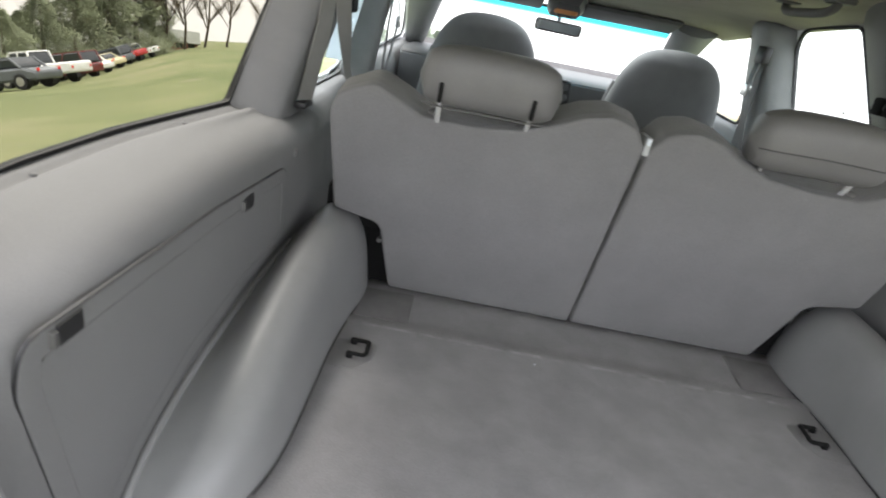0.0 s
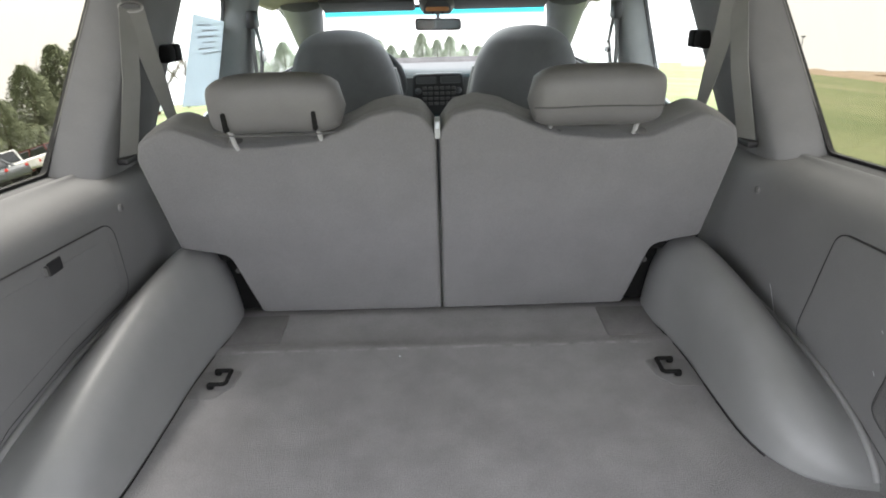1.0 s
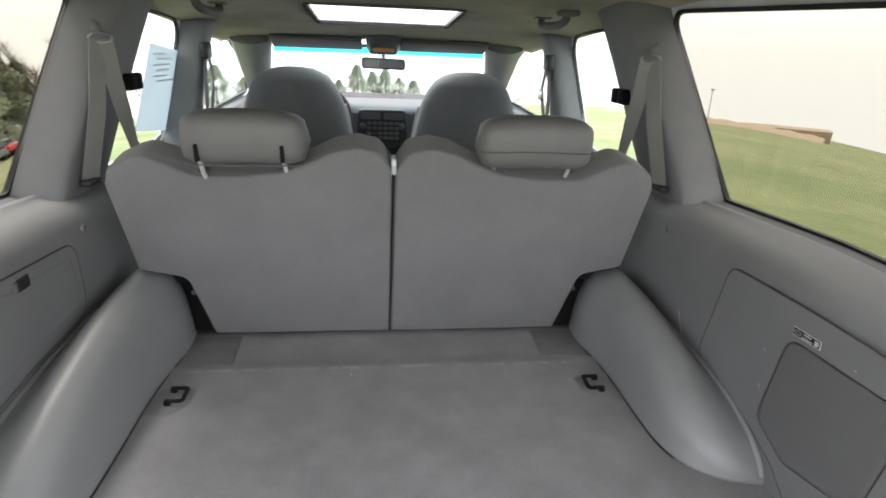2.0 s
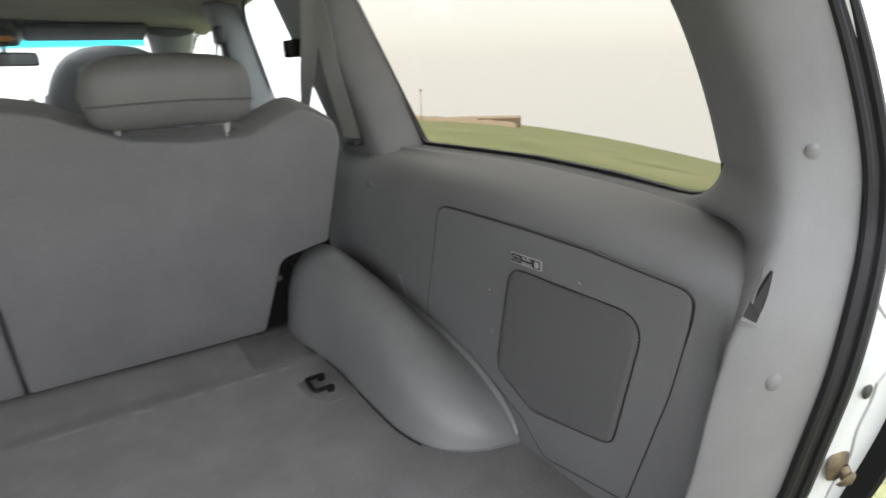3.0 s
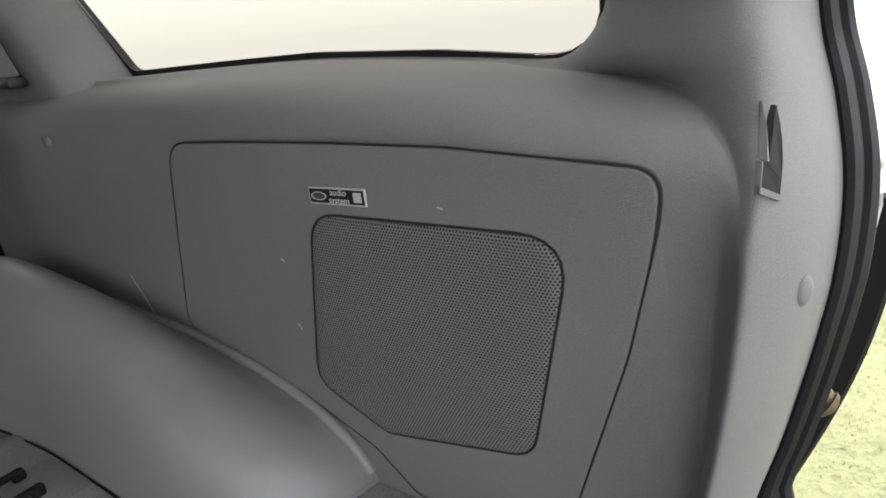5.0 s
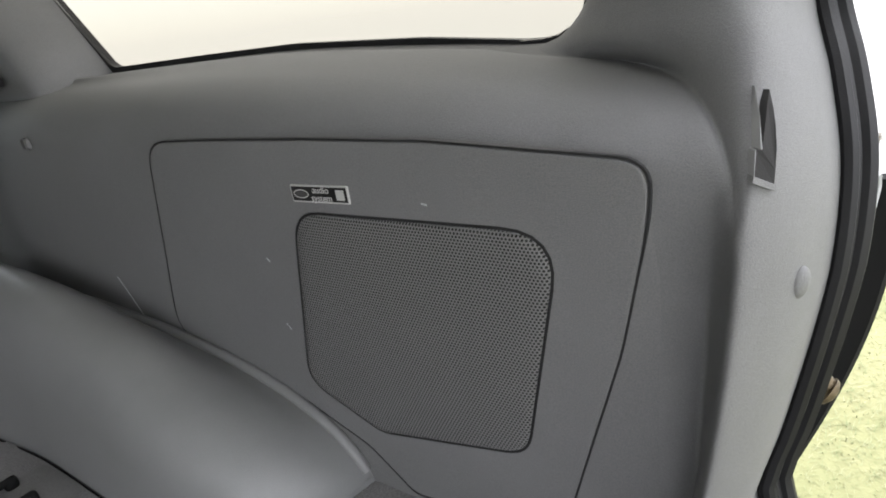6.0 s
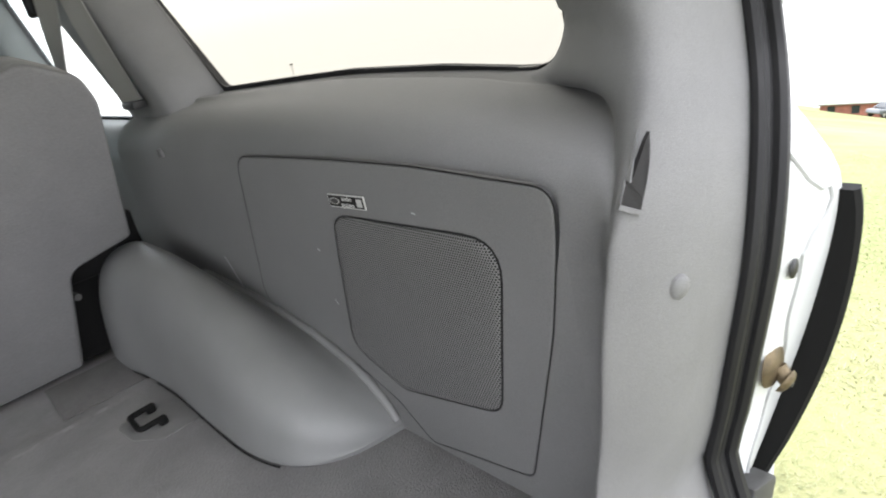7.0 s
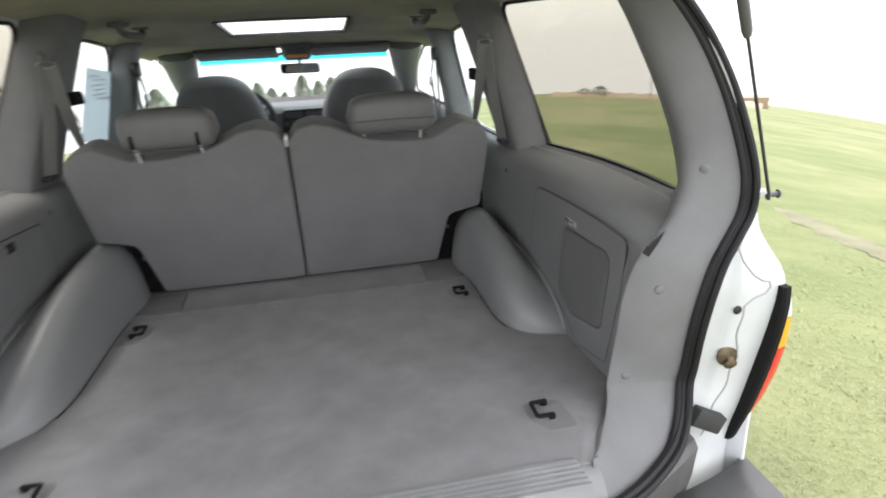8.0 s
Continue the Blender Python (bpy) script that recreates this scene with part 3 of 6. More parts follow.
@functools.lru_cache(maxsize=None)
def moulding():
    """Wall and pillar trim as one moulded skin with the seam between them eased: points, wall faces, pillar faces."""
    pts, index = [], {}

    def vert(p):
        key = (round(p.x, 4), round(p.y, 4), round(p.z, 4))
        if key not in index:
            index[key] = len(pts)
            pts.append(Vector(p))
        return index[key]

    def grid(rings):
        rows = [[vert(p) for p in ring] for ring in rings]
        faces = []
        for r, q in zip(rows, rows[1:]):
            for i in range(len(r) - 1):
                f = []
                for v in (r[i], r[i + 1], q[i + 1], q[i]):
                    if v not in f:
                        f.append(v)
                if len(f) > 2:
                    faces.append(f)
        return faces

    rings = []
    for i in range(61):
        ring = []
        for n in range(61):
            y = round(0.16 + (wall_end(n) - 0.16) * i / 60, 4)
            p = wall_profile(y)[n]
            ring.append(Vector((p.x, y, p.y)))
        rings.append(ring)
    wall = grid(rings)
    seam = [p for p in rings[-1] if p.z > 0.02]
    pillar = grid([trim_curve(a, r, e) for a, r, e in TRIM])
    near = [set() for _ in pts]
    uses = collections.Counter()
    for f in wall + pillar:
        for u, v in zip(f, f[1:] + f[:1]):
            near[u].add(v)
            near[v].add(u)
            uses[(min(u, v), max(u, v))] += 1
    rim = {v for e, k in uses.items() if k == 1 for v in e}
    weight = {}
    for n, p in enumerate(pts):
        if n in rim or p.y > -0.5 or p.z < 0.03:
            continue
        d = min((p - q).length for q in seam)
        k = min(1.0, max(0.0, (p.z - 0.27) / 0.09))
        w = 1 - d / (0.012 + 0.045 * k)
        if w > 0:
            weight[n] = 0.6 * min(1.0, 1.6 * w)
    for _ in range(60):
        moved = {n: pts[n].lerp(sum((pts[m] for m in near[n]), Vector()) / len(near[n]), w) for n, w in weight.items()}
        for n, p in moved.items():
            pts[n] = p
    return pts, wall, pillar


def moulded(s, faces):
    pts = moulding()[0]
    bm = bmesh.new()
    vs = {}
    for f in faces:
        for n in f:
            if n not in vs:
                vs[n] = bm.verts.new((s * pts[n].x, pts[n].y, pts[n].z))
    for f in faces:
        if len({vs[n] for n in f}) == len(f) and not bm.faces.get([vs[n] for n in f]):
            bm.faces.new([vs[n] for n in f]).smooth = True
    return bm


def side_wall(s, side):
    ob = part(f"wall_{side}", moulded(s, moulding()[1]), PLASTIC)
    thicken(ob, 0.006, (s, 0, 0)).modifiers[0].use_rim = False
    return tagged(ob, "grey moulded plastic side trim of the load bay with a rounded ledge", "side trim", kind="structure")


WALLS = {s: side_wall(s, side) for s, side in SIDES}


def rear_pillar(s, side):
    ob = part(f"pillar_trim_{side}", moulded(s, moulding()[2]), PILLAR)
    thicken(ob, 0.006, (s, 0, 0)).modifiers[0].use_rim = False
    return tagged(ob, "grey smooth plastic trim over the rear pillar beside the tailgate opening", "pillar trim", kind="structure")


REAR_PILLARS = {s: rear_pillar(s, side) for s, side in SIDES}

def fill_with_holes(bm, outer, holes, place):
    edges = []
    for loop in (outer, *holes):
        vs = [bm.verts.new(place(p[0], p[1], 0)) for p in loop]
        edges += [bm.edges.new((vs[i - 1], vs[i])) for i in range(len(vs))]
    bmesh.ops.triangle_fill(bm, use_beauty=True, use_dissolve=False, edges=edges)


def side_body(s, side):
    """Outer skin of one flank, with its three window openings cut through."""
    bm = bmesh.new()
    outer = [(-0.86, -0.18), (-0.86, 0.2), (-0.84, 0.43), (-0.75, 0.72), (-0.69, 0.90), (0.0, 0.90), (0.5, 0.865), (1.1, 0.813), (1.5, 0.772), (1.86, 0.735), (2.35, 0.60), (2.62, 0.42), (3.5, 0.35), (3.62, 0.0), (3.6, -0.32), (-0.9, -0.32)]
    fill_with_holes(bm, outer, tuple(inset(l, -0.012) for l in (CARGO_LOOP, REAR_DOOR_LOOP, FRONT_DOOR_LOOP)),
                    lambda u, v, d: Vector((s * (x_glass(v, u) + 0.012 if v > 0.39 else x_glass(0.39, u) + 0.012 + min(0.945 - x_glass(0.39, u) - 0.012, (0.39 - v) * 0.9)), u, v)))
    ob = part(f"flank_{side}", bm, PAINT)
    thicken(ob, 0.01, (-s, 0, 0))
    return tagged(ob, "white painted outer side of the vehicle", "body panel", kind="structure")


for s, side in SIDES:
    side_body(s, side)

WINDOW_COUNT = [0]


def side_window(s, loop, material, label):
    WINDOW_COUNT[0] += 1
    ob = thing(f"window_{WINDOW_COUNT[0]}", label, "window", kind="structure")
    bm = bmesh.new()
    slab(bm, inset(loop, -0.002), glass_place(s), [(0, -0.002), (0, 0.002)])
    pane = part("pane", bm, material, ob)
    pane.visible_shadow = False
    bm = bmesh.new()
    band(bm, inset(loop, -0.006), glass_place(s), 0.0098, -0.010, 0.002)
    part("gasket", bm, RUBBER, ob, "black rubber window gasket")
    return ob


for s, side in SIDES:
    side_window(s, CARGO_LOOP, GLASS_TINT, "bronze-tinted fixed side glass in a black rubber gasket")
    side_window(s, REAR_DOOR_LOOP, GLASS_CLEAR, "rear door glass in a black rubber gasket")
    side_window(s, FRONT_DOOR_LOOP, GLASS_CLEAR, "front door glass in a black rubber gasket")


# trims of the middle pillars: from glass edge to glass edge, bulging inwards
def pillar(s, name, table, taper, label, material=PILLAR):
    """table: rows (z, y_rear, y_front, half-width of the inner face)."""
    bm = bmesh.new()
    rings = []
    z0, z1 = table[0][0], table[-1][0]
    for i in range(29):
        z = z0 + (z1 - z0) * i / 28
        ya, yb, xi = smooth_table(table, z)
        xg = x_glass(z, yb) + 0.004
        xa = x_glass(z, ya) + 0.004
        w = yb - ya
        tap = min(taper, w * 0.62)
        curve = catmull([(xa, ya + 0.002), (xa - 0.02, ya + 0.010), (xi + 0.02, ya + 0.03), (xi + 0.004, ya + 0.06), (xi + 0.002, (ya + 0.06 + yb - tap) / 2), (xi + 0.010, yb - tap), (xi + 0.45 * (xg - xi), yb - tap * 0.52), (xg - 0.014, yb - tap * 0.12), (xg, yb - 0.001)], 4)
        rings.append([Vector((s * p.x, p.y, z)) for p in curve])
    skin(bm, rings)
    ob = part(name, bm, material)
    thicken(ob, 0.004, (s, 0, 0))
    return tagged(ob, label, "pillar trim", kind="structure")


C_TABLE = [(0.345, -0.066, 0.410, 0.696), (0.385, -0.050, 0.440, 0.692), (0.43, -0.023, 0.475, 0.688), (0.6, 0.099, 0.600, 0.665), (0.72, 0.188, 0.685, 0.645), (0.80, 0.252, 0.745, 0.63), (0.865, 0.30, 0.80, 0.615)]
B_TABLE = [(0.25, 0.885, 1.37, 0.71), (0.36, 0.915, 1.385, 0.70), (0.5, 0.985, 1.42, 0.69), (0.65, 1.055, 1.455, 0.67), (0.775, 1.115, 1.49, 0.645)]
for s, side in SIDES:
    pillar(s, f"centre_pillar_trim_{side}", C_TABLE, 0.25, "grey plastic trim over the pillar between side glass and rear door")
    pillar(s, f"door_pillar_trim_{side}", B_TABLE, 0.27, "grey plastic trim over the door pillar", DASH_LIGHT)


# lower door panels, closing the cabin below the glass
def door_panel(s, side, name, y0, y1, top):
    bm = bmesh.new()
    rings = []
    for i in range(13):
        y = y0 + (y1 - y0) * i / 12
        rings.append([Vector((s * p[0], y, p[1])) for p in catmull([(0.72, FLOOR_PAN), (0.715, -0.05), (0.70, 0.1), (0.71, 0.25), (0.715, top - 0.06), (0.745, top - 0.012), (0.780, top), (0.797, top + 0.002)], 3)])
    skin(bm, rings)
    ob = part(name, bm, PILLAR)
    thicken(ob, 0.006, (s, 0, 0))
    return tagged(ob, "grey moulded inner door panel", "door panel", kind="structure")


for s, side in SIDES:
    door_panel(s, side, f"rear_door_panel_{side}", 0.155, 0.95, 0.345)
    door_panel(s, side, f"front_door_panel_{side}", 0.95, 2.5, 0.375)


# headliner with the sunroof opening; its sides roll down to the window heads
SUN_X, SUN_Y0, SUN_Y1 = 0.252, 0.70, 1.19


def roof_height(y):
    return ROOF_IN - 0.07 * max(0.0, y) - 0.012 * max(0.0, y) ** 2


def headliner():
    bm = bmesh.new()
    ys = [-0.72, -0.6, -0.4, -0.2, 0.0, 0.2, 0.4, SUN_Y0, 0.8, 0.95, SUN_Y1, 1.25, 1.35, 1.5, 1.65, 1.75, 1.80]
    prof = [(-0.768, -0.034), (-0.735, -0.024), (-0.68, -0.012), (-0.6, -0.005), (-0.45, -0.001), (-SUN_X, 0), (-0.15, 0.002), (0, 0.003)]
    prof = prof + [(-x, z) for x, z in reversed(prof[:-1])]
    vs = [[bm.verts.new((x, y, roof_height(y) + z)) for x, z in prof] for y in ys]
    for j in range(len(ys) - 1):
        for i in range(len(prof) - 1):
            mid_x, mid_y = (prof[i][0] + prof[i + 1][0]) / 2, (ys[j] + ys[j + 1]) / 2
            if abs(mid_x) < SUN_X and SUN_Y0 < mid_y < SUN_Y1:
                continue
            bm.faces.new((vs[j][i], vs[j][i + 1], vs[j + 1][i + 1], vs[j + 1][i]))
    ob = part("ceiling", bm, HEADLINER)
    thicken(ob, 0.006, (0, 0, 1))
    return tagged(ob, "olive-grey cloth headliner with a sunroof opening", "ceiling", kind="structure")


headliner()


def sunroof():
    ob = thing("sunroof", "closed glass sunroof pane with a dark frame in the headliner", "sunroof", kind="structure")
    loop = fillet([(-SUN_X, SUN_Y0), (SUN_X, SUN_Y0), (SUN_X, SUN_Y1), (-SUN_X, SUN_Y1)], 0.02)
    bm = bmesh.new()
    slab(bm, inset(fillet([(-SUN_X, SUN_Y0), (SUN_X, SUN_Y0), (SUN_X, SUN_Y1 + 0.15), (-SUN_X, SUN_Y1 + 0.15)], 0.02), -0.008), lambda u, v, d: Vector((u, v, roof_height(v) + 0.024 + d)), [(0, 0), (0, 0.004)])
    pane = part("pane", bm, GLASS_CLEAR, ob)
    pane.visible_shadow = False
    bm = bmesh.new()
    band(bm, loop, lambda u, v, d: Vector((u, v, roof_height(v) + d)), 0.014, -0.005, 0.006)
    part("frame", bm, BLACK, ob, "black sunroof frame")
    return ob


sunroof()


def outer_roof():
    bm = bmesh.new()
    ys = [-0.70, -0.5, 0.0, 0.3, SUN_Y0 - 0.01, 0.95, SUN_Y1 + 0.01, SUN_Y1 + 0.16, 1.38, 1.5, 1.78]
    xs = [-0.768, -0.72, -0.6, -SUN_X - 0.01, 0, SUN_X + 0.01, 0.6, 0.72, 0.768]
    vs = [[bm.verts.new((x, y, roof_height(y) + 0.030 - (abs(x) / 0.768) ** 6 * 0.03 - (0.015 if y > 1.7 else 0))) for x in xs] for y in ys]
    for j in range(len(ys) - 1):
        for i in range(len(xs) - 1):
            mx, my = (xs[i] + xs[i + 1]) / 2, (ys[j] + ys[j + 1]) / 2
            if abs(mx) < SUN_X and SUN_Y0 < my < SUN_Y1 + 0.15:
                continue
            bm.faces.new((vs[j][i], vs[j][i + 1], vs[j + 1][i + 1], vs[j + 1][i]))
    ob = part("roof", bm, PAINT)
    thicken(ob, 0.008, (0, 0, -1))
    return tagged(ob, "white painted roof panel", "roof", kind="structure")


outer_roof()


# rear header between roof and tailgate opening
def rear_header():
    bm = bmesh.new()
    rings = []
    for i in range(25):
        x = -0.62 + 1.24 * i / 24
        dz = -0.05 * abs(x / 0.62) ** 4
        rings.append([Vector((x, y, z + dz)) for y, z in [(-0.60, 0.883), (-0.68, 0.875), (-0.72, 0.865), (-0.745, 0.875), (-0.75, 0.90), (-0.73, 0.915), (-0.69, 0.92)]])
    skin(bm, rings)
    ob = part("rear_header", bm, PILLAR)
    thicken(ob, 0.006, (0, 1, 1))
    return tagged(ob, "grey trim along the top of the tailgate opening", "trim", kind="structure")


rear_header()


# cabin floor and the step down behind the front of the load floor
def cabin_floor():
    bm = bmesh.new()
    rings = [[Vector((-0.8 + 1.6 * i / 8, y, z)) for i in range(9)] for y, z in [(0.12, -0.02), (0.14, -0.04), (0.16, FLOOR_PAN), (0.8, FLOOR_PAN), (1.6, FLOOR_PAN), (2.3, FLOOR_PAN), (2.5, -0.05), (2.55, 0.4)]]
    skin(bm, rings)
    ob = part("cabin_floor", bm, CARPET_DARK)
    thicken(ob, 0.01, (0, 0, -1))
    return tagged(ob, "dark grey carpet on the cabin floor", "floor", kind="structure")


cabin_floor()


def underbody():
    bm = bmesh.new()
    box(bm, (-0.86, -0.90, -0.34), (0.86, 3.55, -0.315))
    ob = part("underbody", bm, BLACK, smooth=False)
    return tagged(ob, "dark underside of the vehicle", "underbody", kind="structure")


underbody()


# windscreen with its teal shade band, framed by the front pillars
def windscreen():
    ob = thing("windscreen", "large curved windscreen with a teal shade band along the top", "windscreen", kind="structure")

    def at(u, v):
        """u from -1 to 1 across, v from 0 at the top to 1 at the bottom."""
        half = 0.520 + 0.12 * v
        bow = 0.10 * (1 - u * u)
        return Vector((u * half, 1.80 + 0.62 * v + bow, 0.686 - 0.28 * v - 0.012 * u * u))

    for name, v0, v1, mat, lab in (("shade_band", 0.0, 0.26, GLASS_TEAL, "teal tinted shade band"), ("pane", 0.26, 1.0, GLASS_CLEAR, "")):
        bm = bmesh.new()
        skin(bm, [[at(-1 + 2 * i / 24, v0 + (v1 - v0) * j / 8) for i in range(25)] for j in range(9)])
        p = part(name, bm, mat, ob, lab)
        p.visible_shadow = False
    bm = bmesh.new()
    rod(bm, [at(-1 + 2 * i / 24, 0.0) + Vector((0, 0, 0.006)) for i in range(25)], 0.008)
    part("top_seal", bm, RUBBER, ob, "black rubber seal")
    return ob


windscreen()


def front_pillar(s, side):
    bm = bmesh.new()
    rings = []
    for k in range(9):
        v = -0.1 + 1.15 * k / 8
        # from the edge of the windscreen out to the door glass
        inner, outer = 0.527 + 0.12 * v, 0.722 + 0.05 * v
        c = Vector((s * (inner + outer) / 2, 1.80 + 0.62 * v, 0.686 - 0.28 * v))
        ring = []
        for i in range(10):
            a = 2 * math.pi * i / 10
            ring.append(c + Vector((math.cos(a) * (outer - inner) / 2, math.sin(a) * 0.04, math.sin(a) * 0.035)))
        rings.append(ring)
    skin(bm, rings, close=True, caps=True)
    ob = part(f"front_pillar_trim_{side}", bm, DASH_LIGHT)
    return tagged(ob, "grey trim over the windscreen pillar", "pillar trim", kind="structure")


for s, side in SIDES:
    front_pillar(s, side)


def bonnet():
    bm = bmesh.new()
    rings = []
    for y, z, w in [(2.44, 0.345, 0.80), (2.6, 0.352, 0.80), (2.9, 0.342, 0.80), (3.3, 0.310, 0.79), (3.5, 0.275, 0.78), (3.58, 0.21, 0.78), (3.6, -0.3, 0.78)]:
        rings.append([Vector((w * u, y, z - 0.03 * u ** 4)) for u in (-1, -0.8, -0.4, 0, 0.4, 0.8, 1)])
    skin(bm, rings)
    ob = part("bonnet", bm, PAINT)
    thicken(ob, 0.01, (0, 0, -1))
    return tagged(ob, "white painted bonnet seen through the windscreen", "bonnet", kind="structure")


bonnet()

# ---- the tailgate opening ----
# rubber seal round the opening: down one side, along the sill, up the other
def seal_points():
    right = []
    for a, r, e in reversed(TRIM):
        f = min(1.0, max(0.0, (r.z - 0.01) / 0.05))
        right.append(e + Vector((0.014 * f + 0.004, -0.006 - 0.008 * (1 - f), -0.006 * (1 - f))))
    right += [Vector((0.3, -1.051, -0.060)), Vector((0, -1.053, -0.060))]
    return right + [Vector((-p.x, p.y, p.z)) for p in reversed(right[:-1])]


def seal():
    ob = thing("door_seal", "black double-lipped rubber seal round the tailgate opening", "rubber seal", kind="structure")
    pts = seal_points()
    for name, shift, r in (("inner_lip", Vector((-0.003, -0.001, 0)), 0.0060), ("outer_lip", Vector((0.016, -0.010, 0)), 0.0075), ("web", Vector((0.007, 0.002, 0)), 0.0105)):
        bm = bmesh.new()
        line = []
        for p in pts:
            sx = 1 if p.x > 0 else -1
            k = min(1.0, abs(p.x) / 0.45)
            line.append(p + Vector((shift.x * sx * k, shift.y, shift.x * (k - 1))))
        rod(bm, line, r, 8)
        part(name, bm, RUBBER, ob)
    return ob


seal()

# white channel outside the seal, by height: inner edge, fold, outer corner
CHANNEL_OUT = [(-0.16, 0.905, -0.828), (-0.09, 0.912, -0.836), (-0.04, 0.915, -0.848), (0.1, 0.917, -0.880), (0.2, 0.922, -0.896), (0.26, 0.924, -0.900), (0.285, 0.920, -0.894), (0.32, 0.902, -0.878), (0.36, 0.887, -0.857), (0.45, 0.884, -0.832), (0.6, 0.853, -0.802), (0.75, 0.80, -0.756), (0.88, 0.745, -0.70)]


def channel_point(z, t):
    """A point on the body channel at height z; t from 0 at the seal to 1 at the outer corner."""
    low = max(0.0, 0.04 - z)
    a = Vector(smooth_table(PILLAR_END, z)) + Vector((0.020 - low * 0.35, -0.004 - low * 0.15))
    b = Vector(smooth_table(CHANNEL_OUT, z))
    p = a.lerp(b, t)
    step = 0.010 * (1 / (1 + math.exp((t - 0.42) * 40)))
    return Vector((p.x, p.y + step - 0.004 - 0.006 * t, z))


def channel(s, side):
    bm = bmesh.new()
    rings = []
    for i in range(71):
        z = -0.310 + 1.205 * i / 70
        ring = [channel_point(z, k / 18) for k in range(19)]
        o = ring[-1]
        ring += [o + Vector((0.012, 0.004, 0)), o + Vector((0.020, 0.016, 0)), Vector((max(o.x + 0.022, x_glass(z, -0.8) + 0.02), o.y + 0.06, z))]
        rings.append([Vector((s * p.x, p.y, p.z)) for p in ring])
    skin(bm, rings)
    ob = part(f"rear_channel_{side}", bm, PAINT)
    thicken(ob, 0.004, (0, 1, 0))
    tagged(ob, "white painted sheet-metal channel beside the tailgate opening", "body panel", kind="structure")
    # seam sealer bead, a drain hole and their like
    bm = bmesh.new()
    line = []
    for k in range(60):
        z = -0.10 + 0.32 * k / 59
        line.append(channel_point(z, 0.62 + 0.05 * math.sin(z * 22) + 0.02 * math.sin(z * 71)))
    for q in [(0.235, 0.66), (0.245, 0.80), (0.258, 0.86), (0.27, 0.84), (0.272, 0.74), (0.285, 0.62), (0.31, 0.5), (0.34, 0.40), (0.37, 0.38)]:
        line.append(channel_point(*q))
    rod(bm, [Vector((s * p.x, p.y - 0.0005, p.z)) for p in line], 0.0022, 6)
    part("sealer_bead", bm, SEALER, ob, "grey bead of seam sealer")
    bm = bmesh.new()
    c = channel_point(0.212, 0.50)
    dome(bm, (s * c.x, c.y - 0.0005, c.z), (0, -1, 0), 0.0095, 0.003, 16, 3)
    part("hole_plug", bm, BLACK, ob, "black round plug")
    return ob


for s, side in SIDES:
    channel(s, side)


def striker(s):
    """Latch striker: washer, stud and round head."""
    c = channel_point(0.105, 0.56)
    c = Vector((s * c.x, c.y, c.z))
    ob = thing("latch_striker", "rusty round latch striker bolt on the white channel", "striker bolt", at=c)
    bm = bmesh.new()
    dome(bm, c + Vector((0, 0.002, 0)), (0, -1, 0), 0.025, 0.009, 24, 3)
    part("washer", bm, RUST, ob)
    bm = bmesh.new()
    rod(bm, [c + Vector((0, -0.004, -0.002)), c + Vector((-0.002 * s, -0.013, -0.013))], 0.008, 12)
    part("stud", bm, RUST, ob)
    bm = bmesh.new()
    dome(bm, c + Vector((-0.002 * s, -0.011, -0.014)), (-0.1 * s, -1, -0.5), 0.0135, 0.007, 16, 3)
    part("head", bm, RUST, ob)
    bm = bmesh.new()
    dome(bm, c + Vector((-0.0026 * s, -0.0165, -0.0165)), (-0.1 * s, -1, -0.5), 0.004, 0.002, 6, 2)
    part("socket", bm, BLACK, ob)
    return ob


def stop_block(s):
    c = channel_point(-0.050, 0.50)
    c = Vector((s * c.x, c.y, c.z))
    ob = thing("stop_block", "dark grey rubber stop block on the white channel", "rubber block", at=c)
    bm = bmesh.new()
    box(bm, (-0.037, -0.013, -0.021), (0.037, 0.013, 0.021), 0.004)
    bmesh.ops.transform(bm, matrix=Matrix.Translation(c + Vector((0.0, -0.010, 0))) @ pose(0, 0, 0, 0, 28 * s, 0), verts=bm.verts)
    part("pad", bm, DARK_PLASTIC, ob)
    return ob


